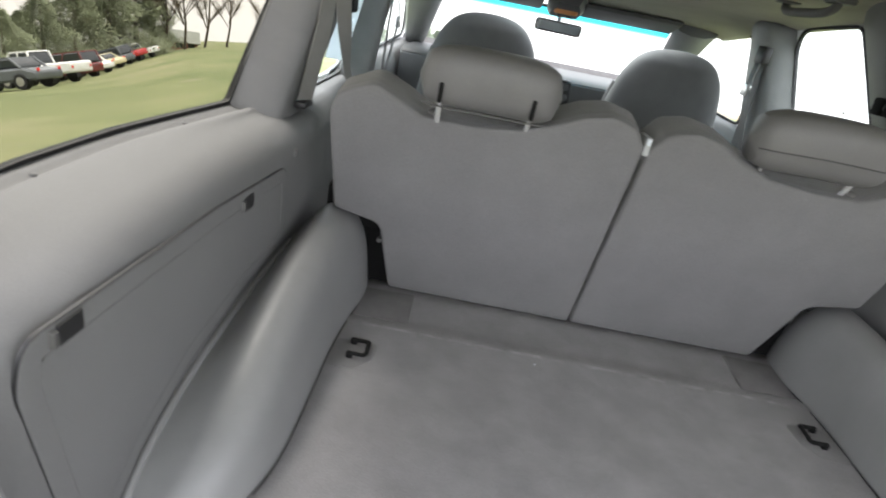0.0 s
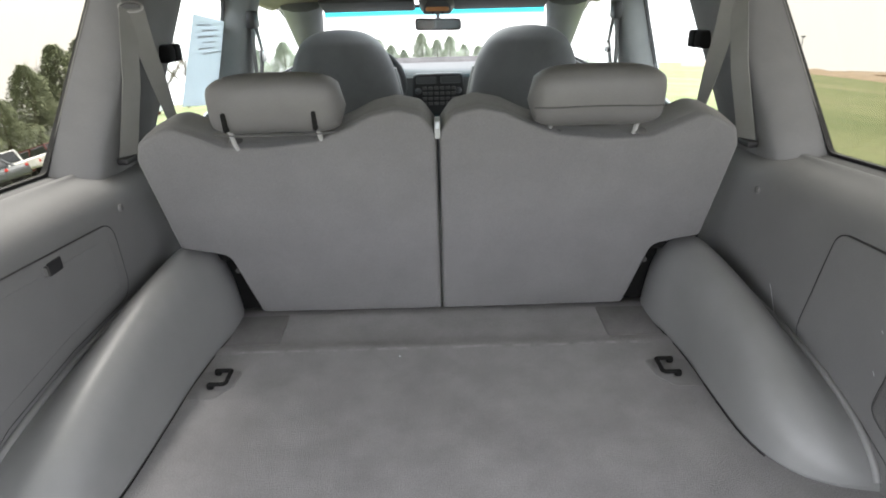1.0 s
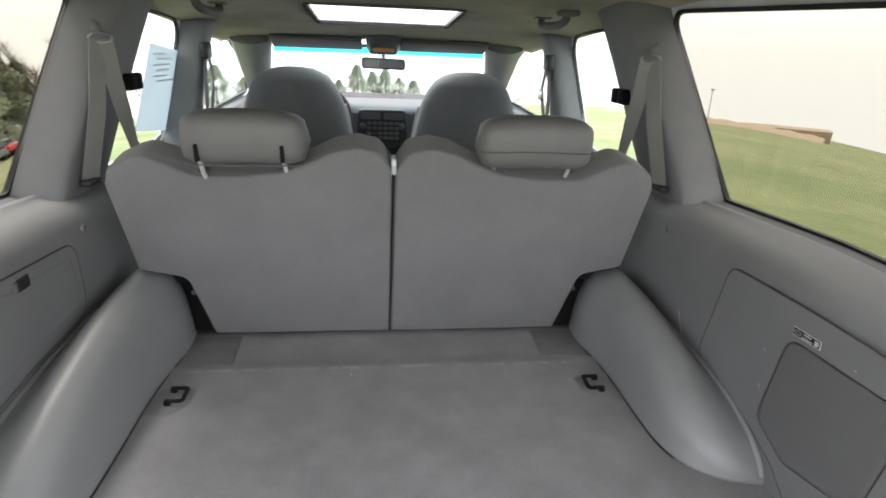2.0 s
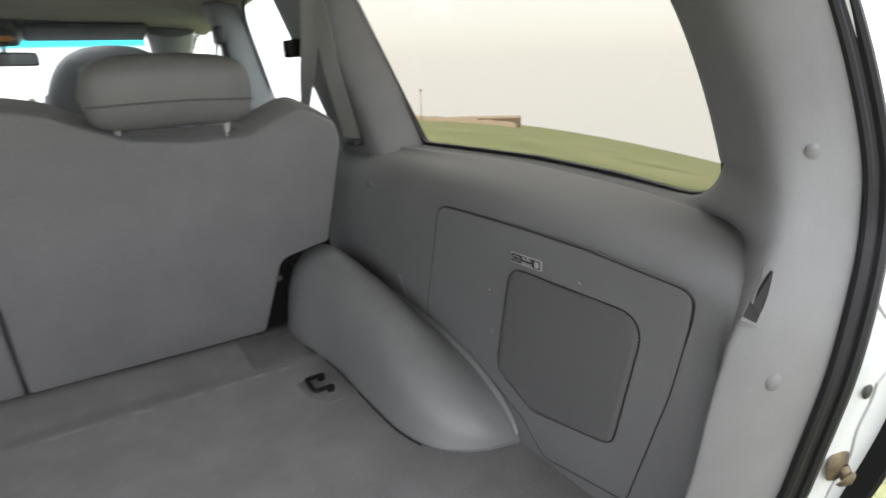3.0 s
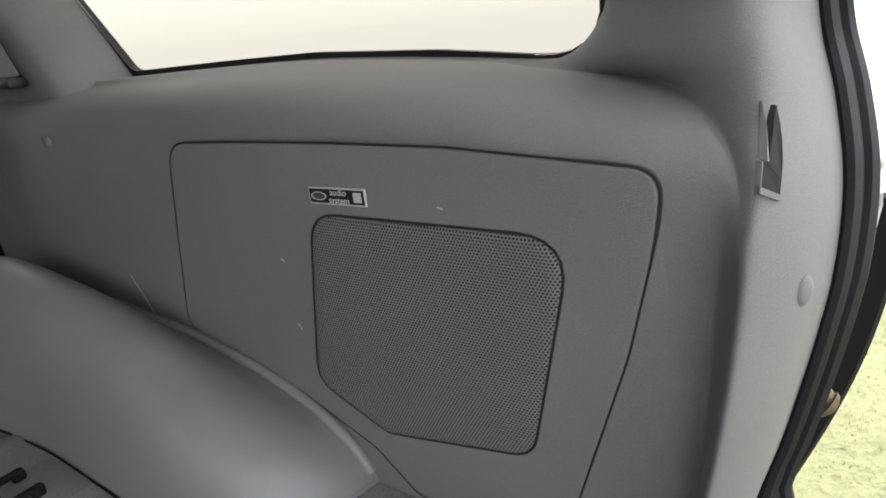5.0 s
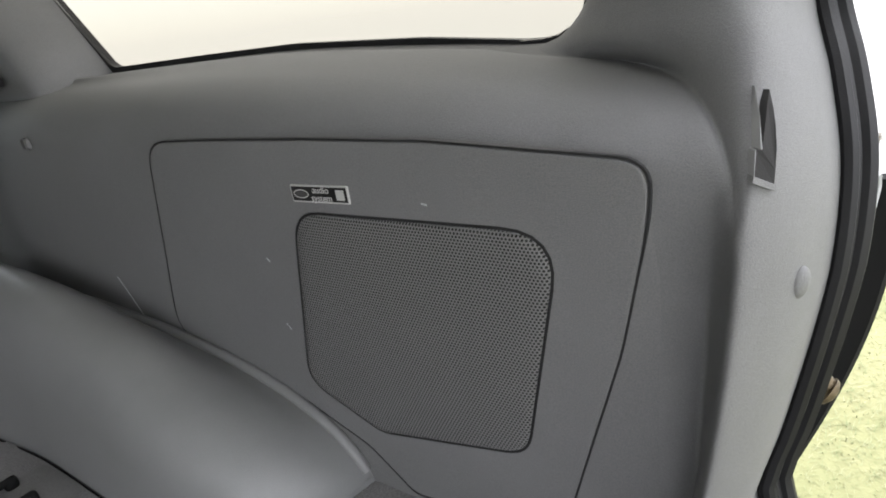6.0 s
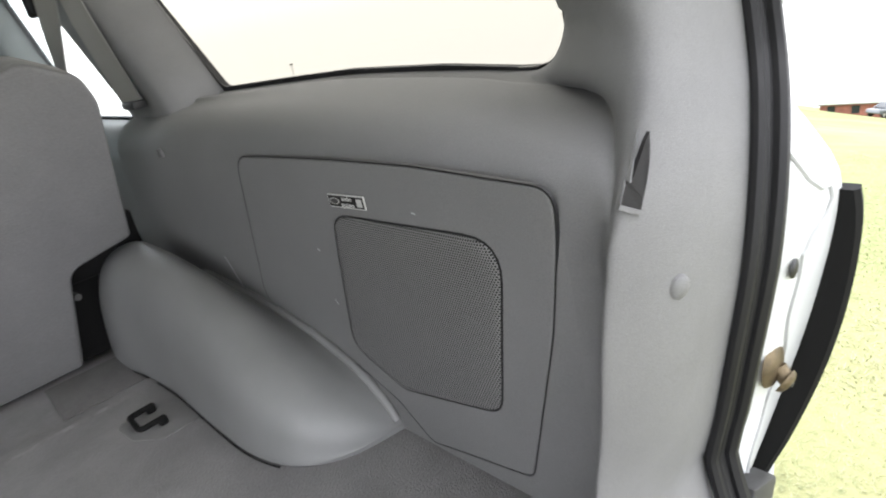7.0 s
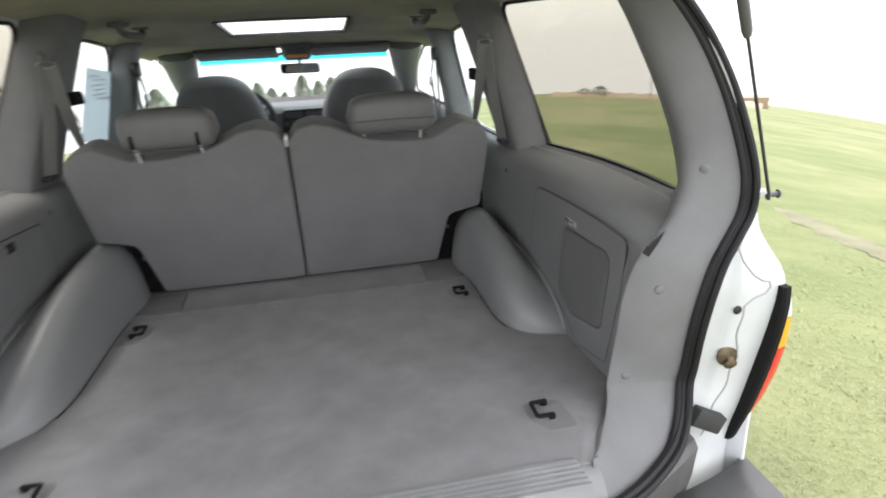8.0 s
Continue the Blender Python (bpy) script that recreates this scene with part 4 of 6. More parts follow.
def tail_lamp(s):
    """Wrap-round lamp: black gasket, red, amber and clear lenses bulging to the rear and side."""
    ob = thing("tail_lamp", "tail lamp with red, amber and clear lenses in a black gasket", "tail lamp", at=(s * 0.93, -0.93, 0.1))

    def edge(z):
        p = Vector(smooth_table(CHANNEL_OUT, z))
        return Vector((s * (p.x - 0.002), p.y - 0.008, z))

    def ring(z, grow, depth):
        e = edge(z)
        out = Vector((s * 1.0, 0, 0))
        back = Vector((0, -1.0, 0))
        return [e, e + back * depth * 0.55 + out * 0.004, e + back * depth + out * 0.012, e + back * depth * 0.98 + out * 0.035 * grow,
                e + back * depth * 0.7 + out * 0.052 * grow, e + back * depth * 0.2 + out * 0.060 * grow, e + Vector((0, 0.05, 0)) + out * 0.062 * grow, e + Vector((0, 0.05, 0))]

    def body(name, z0, z1, mat, grow, depth, lab):
        bm = bmesh.new()
        n = 16
        rings = []
        for i in range(n + 1):
            z = z0 + (z1 - z0) * i / n
            f = math.sin(math.pi * min(1, max(0, (z + 0.14) / 0.42))) ** 0.4 if 0 < (z + 0.14) / 0.42 < 1 else 0.12
            rings.append(ring(z, grow * 1.15 * max(0.25, f) ** 1.6, depth * max(0.12, f)))
        skin(bm, rings, close=True, caps=True)
        part(name, bm, mat, ob, lab)

    body("red_lens", -0.115, 0.118, RED_LENS, 0.80, 0.018, "red lens")
    body("amber_lens", 0.120, 0.190, AMBER_LENS, 0.80, 0.018, "amber lens")
    body("clear_lens", 0.192, 0.236, CLEAR_LENS, 0.80, 0.018, "clear lens")
    bm = bmesh.new()
    rings = []
    for i in range(25):
        z = -0.135 + 0.395 * i / 24
        f = max(0.2, math.sin(math.pi * min(1, max(0, (z + 0.14) / 0.42))) ** 0.4 if z > -0.139 else 0.2)
        e = edge(z) + Vector((-0.004 * s, 0, 0))
        d = 0.025 * f
        rings.append([e + Vector((0, 0.012, 0)), e + Vector((0, -d, 0)), e + Vector((s * 0.006, -d - 0.004, 0)), e + Vector((s * 0.018, -d - 0.002, 0)), e + Vector((s * 0.018, 0.012, 0))])
    skin(bm, rings, close=True, caps=True)
    part("gasket", bm, MATT_BLACK, ob, "black rubber lamp gasket")
    return ob


def gas_strut(s):
    """Bracket, ball stud, rod and upper tube of the tailgate strut."""
    c = Vector((s * 0.892, -0.880, 0.434))
    ob = thing("gas_strut", "thin black gas strut on a white bracket holding up the tailgate", "gas strut", at=c)
    bm = bmesh.new()
    box(bm, (-0.009, 0.0, -0.008), (0.010, 0.044, 0.008), 0.004)
    bmesh.ops.transform(bm, matrix=Matrix.Translation(c + Vector((0.002 * s, 0.014, -0.004))), verts=bm.verts)
    part("bracket", bm, PAINT, ob, "white bracket")
    bm = bmesh.new()
    rod(bm, [c + Vector((-s * 0.012, -0.013, 0)), c + Vector((0, -0.004, 0)), c + Vector((s * 0.018, -0.004, 0))], 0.005, 10)
    dome(bm, c + Vector((s * 0.016, -0.004, 0)), (s, -0.2, 0), 0.0085, 0.007, 14, 3)
    part("ball_stud", bm, GREY_PLASTIC, ob, "dark ball stud")
    top = c + Vector((-0.094 * s, -0.012, 0.285))
    bm = bmesh.new()
    rod(bm, [c + Vector((-s * 0.010, -0.013, -0.006)), c + Vector((-s * 0.011, -0.014, 0.006)), top], [0.0042, 0.0030, 0.0030], 10)
    part("piston_rod", bm, BLACK, ob)
    bm = bmesh.new()
    d = (top - c).normalized()
    rod(bm, [top - d * 0.01, top, top + d * 0.03, top + d * 0.42], [0.006, 0.0090, 0.0095, 0.0095], 12)
    part("tube", bm, GREY_PLASTIC, ob, "dark grey strut tube")
    return ob


for s, side in SIDES:
    tagged(striker(s), group="latch strikers")
    tagged(stop_block(s), group="rubber stop blocks")
    tagged(tail_lamp(s), group="tail lamps")
    tagged(gas_strut(s), group="gas struts")


def rear_sill():
    """Dark sill and the dark bumper step below it."""
    bm = bmesh.new()
    rings = []
    for i in range(25):
        x = -0.79 + 1.58 * i / 24
        rings.append([Vector((x, y + 0.14 * max(0.0, (abs(x) - 0.52) / 0.27) ** 1.2, z)) for y, z in [(-0.90, -0.075), (-1.030, -0.078), (-1.045, -0.09), (-1.035, -0.17), (-1.0, -0.30)]])
    skin(bm, rings)
    ob = part("rear_sill", bm, GREY_PLASTIC)
    thicken(ob, 0.006, (0, 1, -1))
    tagged(ob, "dark grey sill under the tailgate opening", "sill", kind="structure")
    bm = bmesh.new()
    rings = []
    for i in range(33):
        u = -1 + 2 * i / 32
        x = 0.95 * u
        back = -1.09 + 0.10 * abs(u) ** 5
        rings.append([Vector((x, y, z)) for y, z in [(-0.95 + 0.10 * abs(u) ** 5, -0.185), (back + 0.02, -0.188), (back, -0.205), (back - 0.004, -0.31), (back + 0.03, -0.36), (-0.90, -0.36)]])
    skin(bm, rings, caps=False)
    ob = part("rear_bumper", bm, GREY_PLASTIC)
    thicken(ob, 0.006, (0, 1, -1))
    tagged(ob, "dark grey plastic rear bumper step", "bumper", kind="structure")


rear_sill()


def raised_tailgate():
    """The open tailgate overhead, hinged at the roof."""
    ob = thing("tailgate", "white tailgate swung up open over the load bay", "tailgate", at=(0, -0.74, 0.9))
    hinge, tip = Vector((0, -0.735, 0.935)), Vector((0, -1.84, 0.985))
    d = (tip - hinge).normalized()
    n = Vector((0, -d.z, d.y))
    if n.z < 0:
        n = -n
    loop = fillet([(-0.62, 0.0), (0.62, 0.0), (0.84, 0.5), (0.80, 1.15), (-0.80, 1.15), (-0.84, 0.5)], [0.08, 0.08, 0.2, 0.1, 0.1, 0.2], 5)
    bm = bmesh.new()
    slab(bm, loop, lambda u, v, q: hinge + Vector((u, 0, 0)) + d * v + n * q, [(0.03, 0.0), (0.0, 0.02), (0.0, 0.05), (0.03, 0.07)])
    part("outer_panel", bm, PAINT, ob)
    bm = bmesh.new()
    slab(bm, inset(loop, 0.06), lambda u, v, q: hinge + Vector((u, 0, 0)) + d * v + n * q, [(0.02, -0.02), (0.0, -0.008), (0.0, 0.006)])
    part("inner_trim", bm, PLASTIC, ob, "grey plastic inner trim")
    return ob


raised_tailgate()

# ---- load bay details ----
ARCH = [  # y, inner half-width at the floor, ridge height, height at the wall
    (0.16, 0.535, 0.110, 0.085), (0.12, 0.503, 0.164, 0.115), (0.07, 0.490, 0.186, 0.126), (0.0, 0.493, 0.188, 0.128), (-0.05, 0.502, 0.184, 0.127), (-0.15, 0.511, 0.172, 0.123), (-0.25, 0.511, 0.154, 0.116), (-0.32, 0.511, 0.136, 0.107),
    (-0.38, 0.513, 0.115, 0.096), (-0.43, 0.522, 0.094, 0.081), (-0.47, 0.540, 0.071, 0.063), (-0.495, 0.565, 0.049, 0.045), (-0.512, 0.597, 0.029, 0.028), (-0.522, 0.635, 0.011, 0.011), (-0.526, 0.655, 0.001, 0.002)]


def wheel_arch(s, side):
    bm = bmesh.new()
    # the left cover runs further back and stands a little higher
    grow, lift = (1.0, 1.0) if s > 0 else (1.28, 1.16)
    tab = [(-a[0] * (grow if a[0] < 0 else 1.0), a[1], a[2] * (1 + (lift - 1) * 0.4), a[3] * lift) for a in ARCH]
    rings = []
    for i in range(60):
        t = i / 59
        y = 0.16 - (0.16 + 0.526 * grow) * (1 - (1 - t) ** 1.5)
        xi, zr, zw = smooth_table(tab, -y)
        w = 0.662 - xi
        h = max(zr, 0.001)
        curve = catmull([(xi + 0.008, -0.004), (xi + 0.004, 0.001), (xi, 0.006), (xi + w * 0.03, max(0.008, h * 0.28)), (xi + w * 0.10, h * 0.62), (xi + w * 0.23, h * 0.88), (xi + w * 0.42, h), (xi + w * 0.66, h * 0.98), (xi + w * 0.88, zw * 1.01), (xi + w * 0.97, zw), (0.672, zw + 0.002)], 5)
        rings.append([Vector((s * p.x, y, p.y)) for p in curve])
    skin(bm, rings)
    ob = part(f"wheel_arch_{side}", bm, PLASTIC_GLOSSY)
    bm = bmesh.new()
    line = []
    for i in range(40):
        y = -0.06 - (0.526 * grow - 0.065) * i / 39
        line.append(Vector((s * (x_wall(y) - 0.004), y, smooth_table(tab, -y)[2] + 0.001)))
    rod(bm, line, 0.0060, 10)
    part("flange", bm, PLASTIC_GLOSSY, ob)
    # black line added along the carpet in place of the contact shade
    bm = bmesh.new()
    line = []
    for i in range(50):
        y = 0.06 - (0.055 + 0.45 * grow) * (1 - (1 - i / 49) ** 1.5)
        line.append(Vector((s * (smooth_table(tab, -y)[0] - 0.0012), y, 0.0008)))
    rod(bm, line, 0.0011, 6)
    part("carpet_shade_line", bm, MATT_BLACK, ob, "black line for the shade along the carpet")
    return tagged(ob, "smooth grey plastic wheel arch cover bulging into the load bay", "wheel arch", kind="structure")


for s, side in SIDES:
    wheel_arch(s, side)

PANEL = fillet([(-0.308, 0.3425), (-0.40, 0.346), (-0.52, 0.3485), (-0.64, 0.3485), (-0.790, 0.340), (-0.789, 0.300), (-0.774, 0.210), (-0.728, 0.030), (-0.578, 0.004), (-0.530, 0.045), (-0.45, 0.078), (-0.256, 0.116)], [0.036, 0.2, 0.3, 0.3, 0.034, 0.3, 0.3, 0.02, 0.02, 0.06, 0.1, 0.036], 6)
LEFT_PANEL = fillet([(-0.098, 0.322), (-0.40, 0.340), (-0.772, 0.346), (-0.785, 0.30), (-0.735, 0.055), (-0.682, 0.024), (-0.60, 0.083), (-0.48, 0.128), (-0.30, 0.152), (-0.090, 0.160)], [0.045, 0, 0.05, 0.05, 0.02, 0.02, 0.04, 0.04, 0.04, 0.045], 6)
SPEAKER = fillet([(-0.496, 0.286), (-0.735, 0.291), (-0.701, 0.099), (-0.550, 0.070), (-0.465, 0.106)], [0.035, 0.035, 0.03, 0.03, 0.03], 6)


def access_panel(s, loop):
    place = wall_place(s)
    bm = bmesh.new()
    band(bm, loop, place, 0.0016, -0.003, 0.0004)
    part("panel_gap", bm, BLACK, WALLS[s], "dark gap round the access panel")
    bm = bmesh.new()
    slab(bm, inset(loop, 0.0012), place, [(0, -0.001), (0.0002, 0.0005), (0.0010, 0.0009), (0.003, 0.0010)])
    return part("access_panel", bm, PLASTIC, WALLS[s], "flat grey access panel")


PANEL_RIGHT = access_panel(1, PANEL)
PANEL_LEFT = access_panel(-1, LEFT_PANEL)


def speaker():
    place = wall_place(1)
    bm = bmesh.new()
    band(bm, SPEAKER, place, 0.0022, -0.001, 0.0014)
    part("grille_gap", bm, BLACK, PANEL_RIGHT)
    bm = bmesh.new()
    slab(bm, inset(SPEAKER, 0.001), place, [(0, -0.001), (0.0008, 0.0022), (0.004, 0.0040), (0.009, 0.0045)])
    return part("speaker_grille", bm, GRILLE, PANEL_RIGHT, "dark grey perforated speaker grille")


speaker()


def badge():
    """Small audio badge: silver rim, black face, dark oval, two lines of lettering and a pale square."""
    c, tilt, w, h = (-0.5310, 0.3040), 0.030, 0.0630, 0.0150
    ca, sa = math.cos(tilt), math.sin(tilt)

    def place(u, v, d):
        # u runs towards the rear
        y = c[0] - u * ca + v * sa
        z = c[1] + u * sa + v * ca
        return Vector((x_wall(y) - 0.0008 - d, y, z))

    def rect(a, b, e, f):
        return [(a, e), (b, e), (b, f), (a, f)]

    bm = bmesh.new()
    slab(bm, fillet(rect(-w / 2, w / 2, -h / 2, h / 2), 0.001, 2), place, [(0, 0), (0, 0.0012), (0.0004, 0.0016)])
    part("badge", bm, SILVER, PANEL_RIGHT, "small black audio badge with a silver rim")
    bm = bmesh.new()
    slab(bm, rect(-w / 2 + 0.0014, w / 2 - 0.0014, -h / 2 + 0.0014, h / 2 - 0.0014), place, [(0, 0.001), (0, 0.0019)])
    part("badge_face", bm, BADGE_BLACK, PANEL_RIGHT, "black badge face")
    bm = bmesh.new()
    slab(bm, [(-0.0195 + 0.0080 * math.cos(a * math.pi / 12), 0.0032 * math.sin(a * math.pi / 12)) for a in range(24)], place, [(0, 0.0015), (0, 0.0022)])
    part("oval", bm, BADGE_GREY, PANEL_RIGHT, "dark grey oval")
    bm = bmesh.new()
    rod(bm, [place(-0.0195 + 0.0080 * math.cos(a * math.pi / 16), 0.0034 * math.sin(a * math.pi / 16), 0.0022) for a in range(33)], 0.0004, 6)
    part("oval_rim", bm, SILVER, PANEL_RIGHT, "silver oval rim")
    bm = bmesh.new()
    slab(bm, rect(0.0190, 0.0275, -0.0042, 0.0042), place, [(0, 0.0015), (0, 0.0022)])
    part("square", bm, SILVER, PANEL_RIGHT, "pale square")
    for body, v in (("audio", 0.0010), ("system", -0.0058)):
        cu = bpy.data.curves.new("lettering", "FONT")
        cu.body = body
        cu.size = 0.0082
        cu.align_x = "CENTER"
        cu.extrude = 0.0002
        cu.materials.append(SILVER)
        t = new("lettering", cu)
        o = place(0.0028, v, 0.0022)
        ux = (place(0.01, v, 0.0022) - o).normalized()
        uy = (place(0.0028, v + 0.01, 0.0022) - o).normalized()
        uz = ux.cross(uy)
        m = Matrix((ux, uy, uz)).transposed().to_4x4()
        m.translation = o
        t.parent = PANEL_RIGHT
        t.matrix_basis = m
        t["label"] = "pale lettering"


badge()


def small_fittings(s):
    wall = WALLS[s]
    place = wall_place(s)
    # round push button near the seat, and ledge clips
    bm = bmesh.new()
    dome(bm, place(-0.056, 0.336, -0.001), (-s, 0, 0), 0.0085, 0.004, 18, 4)
    part("push_clip", bm, PLASTIC, wall, "small round push clip")
    bm = bmesh.new()
    slab(bm, fillet([(-0.061, 0.330), (-0.051, 0.330), (-0.051, 0.344), (-0.061, 0.344)], 0.002), place, [(0, 0.001), (0.001, 0.0042)])
    part("clip_slot", bm, GREY_PLASTIC, wall)
    for y in (-0.22, -0.53):
        bm = bmesh.new()
        dome(bm, (s * wall_profile(y)[52].x, y, wall_profile(y)[52].y), (-0.25 * s, 0, 1), 0.0048, 0.003, 14, 3)
        part("ledge_clip", bm, PLASTIC, wall)
    # screw caps on the rear pillar
    pil = REAR_PILLARS[s]
    for z, t in ((0.475, 0.60), (0.263, 0.652), (0.070, 0.50)):
        p, _, nrm = trim_point(z, t)
        p -= nrm * 0.0006
        bm = bmesh.new()
        dome(bm, (s * p.x, p.y, z), (s * nrm.x, nrm.y, 0), 0.0098, 0.0045, 22, 5)
        part("screw_cap", bm, PLASTIC, pil, "round grey screw cap")
    # moulded hook: a dark pointed inlay painted as its shaded recess, a thin pale edge beside it and a lip below
    def hook_place(t, z, dep):
        p, _, nrm = trim_point(z, t)
        q = p + nrm * dep
        return Vector((s * q.x, q.y, z))

    def inlay(name, loop, lift, mat, label=""):
        bm = bmesh.new()
        top = [bm.verts.new(hook_place(t, z, lift)) for t, z in loop]
        low = [bm.verts.new(hook_place(t, z, -0.004)) for t, z in loop]
        bm.faces.new(top)
        for n in range(len(loop)):
            bm.faces.new((top[n - 1], top[n], low[n], low[n - 1]))
        bmesh.ops.recalc_face_normals(bm, faces=bm.faces)
        part(name, bm, mat, pil, label, smooth=False)

    blade = [(0.150, 0.3325), (0.372, 0.3255), (0.376, 0.332), (0.366, 0.342), (0.345, 0.352), (0.316, 0.361), (0.283, 0.3690), (0.262, 0.364), (0.246, 0.356), (0.230, 0.348), (0.218, 0.3432), (0.158, 0.3436)]
    inlay("hook_recess_shade", blade, 0.0020, HOOK_SHADE, "dark pointed inlay painted as the shaded hook recess")
    inlay("hook_edge", [(0.146, 0.3325), (0.146, 0.3436), (0.158, 0.3440), (0.158, 0.3325)], 0.0027, PLASTIC_GLOSSY)
    inlay("hook_edge", [(0.203, 0.3436), (0.214, 0.3436), (0.184, 0.3580), (0.163, 0.3715), (0.158, 0.3710), (0.176, 0.3575)], 0.0025, PLASTIC_GLOSSY)
    inlay("hook_lip", [(0.140, 0.3295), (0.380, 0.3222), (0.374, 0.3255), (0.150, 0.3325)], 0.0026, PILLAR)


for s, side in SIDES:
    small_fittings(s)

# latches of the left access panel
for y, z in ((-0.285, 0.310), (-0.712, 0.330)):
    bm = bmesh.new()
    slab(bm, fillet([(y - 0.020, z - 0.012), (y + 0.016, z - 0.012), (y + 0.016, z + 0.012), (y - 0.020, z + 0.012)], 0.003), wall_place(-1), [(0, 0.0), (0.001, 0.0032)])
    part("panel_latch", bm, BLACK, PANEL_LEFT, "black recessed panel latch")
    bm = bmesh.new()
    slab(bm, fillet([(y - 0.030, z - 0.009), (y - 0.020, z - 0.009), (y - 0.020, z + 0.010), (y - 0.030, z + 0.010)], 0.003), wall_place(-1), [(0, 0.001), (0.002, 0.0055)])
    part("latch_tab", bm, GREY_PLASTIC, PANEL_LEFT)
# pressed outline inside the left panel
bm = bmesh.new()
band(bm, inset(LEFT_PANEL, 0.028), wall_place(-1), 0.0022, 0.0, 0.0016)
part("pressed_line", bm, PLASTIC, PANEL_LEFT)
# pale scratch on the right wall
bm = bmesh.new()
strap(bm, [wall_place(1)(y, z, 0.0006) for y, z in ((-0.160, 0.174), (-0.176, 0.150), (-0.194, 0.121))], (0, 0.5, 0.5), 0.0022, 0.0004)
part("scratch", bm, SEALER, WALLS[1], "pale scratch")
# small pale scuffs on the right panel
for y, z, dy, dz in ((-0.446, 0.236, 0.004, 0.003), (-0.630, 0.303, 0.005, 0.001), (-0.452, 0.168, 0.005, 0.006)):
    bm = bmesh.new()
    strap(bm, [wall_place(1)(y, z, 0.0014), wall_place(1)(y - dy / 2, z - dz * 0.4, 0.0014), wall_place(1)(y - dy, z - dz, 0.0014)], (0, 0.5, 0.5), 0.0014, 0.0003)
    part("scuff", bm, SEALER, PANEL_RIGHT, "small pale scuff")


def tie_down(x, y, s):
    """Black C-shaped loop standing a little off a patch of carpet, its open side towards the wall."""
    ob = thing("tie_down_ring", "black C-shaped cargo tie-down ring on the carpet", "tie-down", "cargo tie-downs", at=(x, y, 0))
    bm = bmesh.new()
    loop = fillet([(x - 0.036 * s, y + 0.036), (x + 0.050 * s, y + 0.036), (x + 0.056 * s, y - 0.058), (x - 0.002 * s, y - 0.058), (x - 0.030 * s, y - 0.02)], 0.012, 4)
    slab(bm, loop, lambda u, v, d: Vector((u, v, d)), [(0, -0.003), (0, 0.0008), (0.004, 0.0016)])
    part("carpet_cutout", bm, SEATBACK, ob, "dark grey carpet cut-out")
    # flat bar bent to a C: two lugs on the floor and a bow between them
    h = 0.024
    path = fillet([(0.016, h), (-0.017, h), (-0.019, -h), (0.016, -h)], [0.001, 0.009, 0.009, 0.001], 5)
    bm = bmesh.new()
    pts = [Vector((x + s * u, y + v, 0.011 + 0.008 * (1 - abs(v) / h))) for u, v in path]
    rod(bm, pts[1:-1], 0.0044, 8)
    part("ring", bm, MATT_BLACK, ob)
    for v in (h, -h):
        bm = bmesh.new()
        box(bm, Vector((x + s * 0.013 - 0.007, y + v - 0.0058, 0.0)), Vector((x + s * 0.013 + 0.007, y + v + 0.0058, 0.0145)), 0.0045, 3)
        part("foot", bm, MATT_BLACK, ob)
    return ob


for s, side in SIDES:
    tie_down(s * 0.457, -0.190, s)
    tie_down(s * 0.478, -0.825, s)

# loose crumbs on the carpet
for x, y in ((-0.521, -0.268), (-0.095, -0.115)):
    bm = bmesh.new()
    dome(bm, (x, y, 0.0005), (0, 0, 1), 0.0022, 0.0015, 7, 2)
    tagged(part("crumb", bm, PAPER), "tiny pale crumb lying on the carpet", "crumb", "crumbs")

# ---- rear seat ----
def y_seat(z):
    """The carpeted rear face of the bench, leaning back."""
    return 0.09 - 0.36 * z


RIGHT_BACK = [(0.001, 0.004), (0.444, 0.006), (0.478, 0.188), (0.580, 0.211), (0.592, 0.432), (0.578, 0.470), (0.510, 0.503), (0.452, 0.476), (0.415, 0.456), (0.324, 0.455), (0.232, 0.466), (0.170, 0.492), (0.128, 0.513), (0.078, 0.524), (0.028, 0.512), (0.002, 0.474)]
RIGHT_RAD = [0.008, 0.012, 0.03, 0.012, 0.05, 0.03, 0.04, 0.04, 0.04, 0.1, 0.06, 0.06, 0.05, 0.04, 0.03, 0.03]


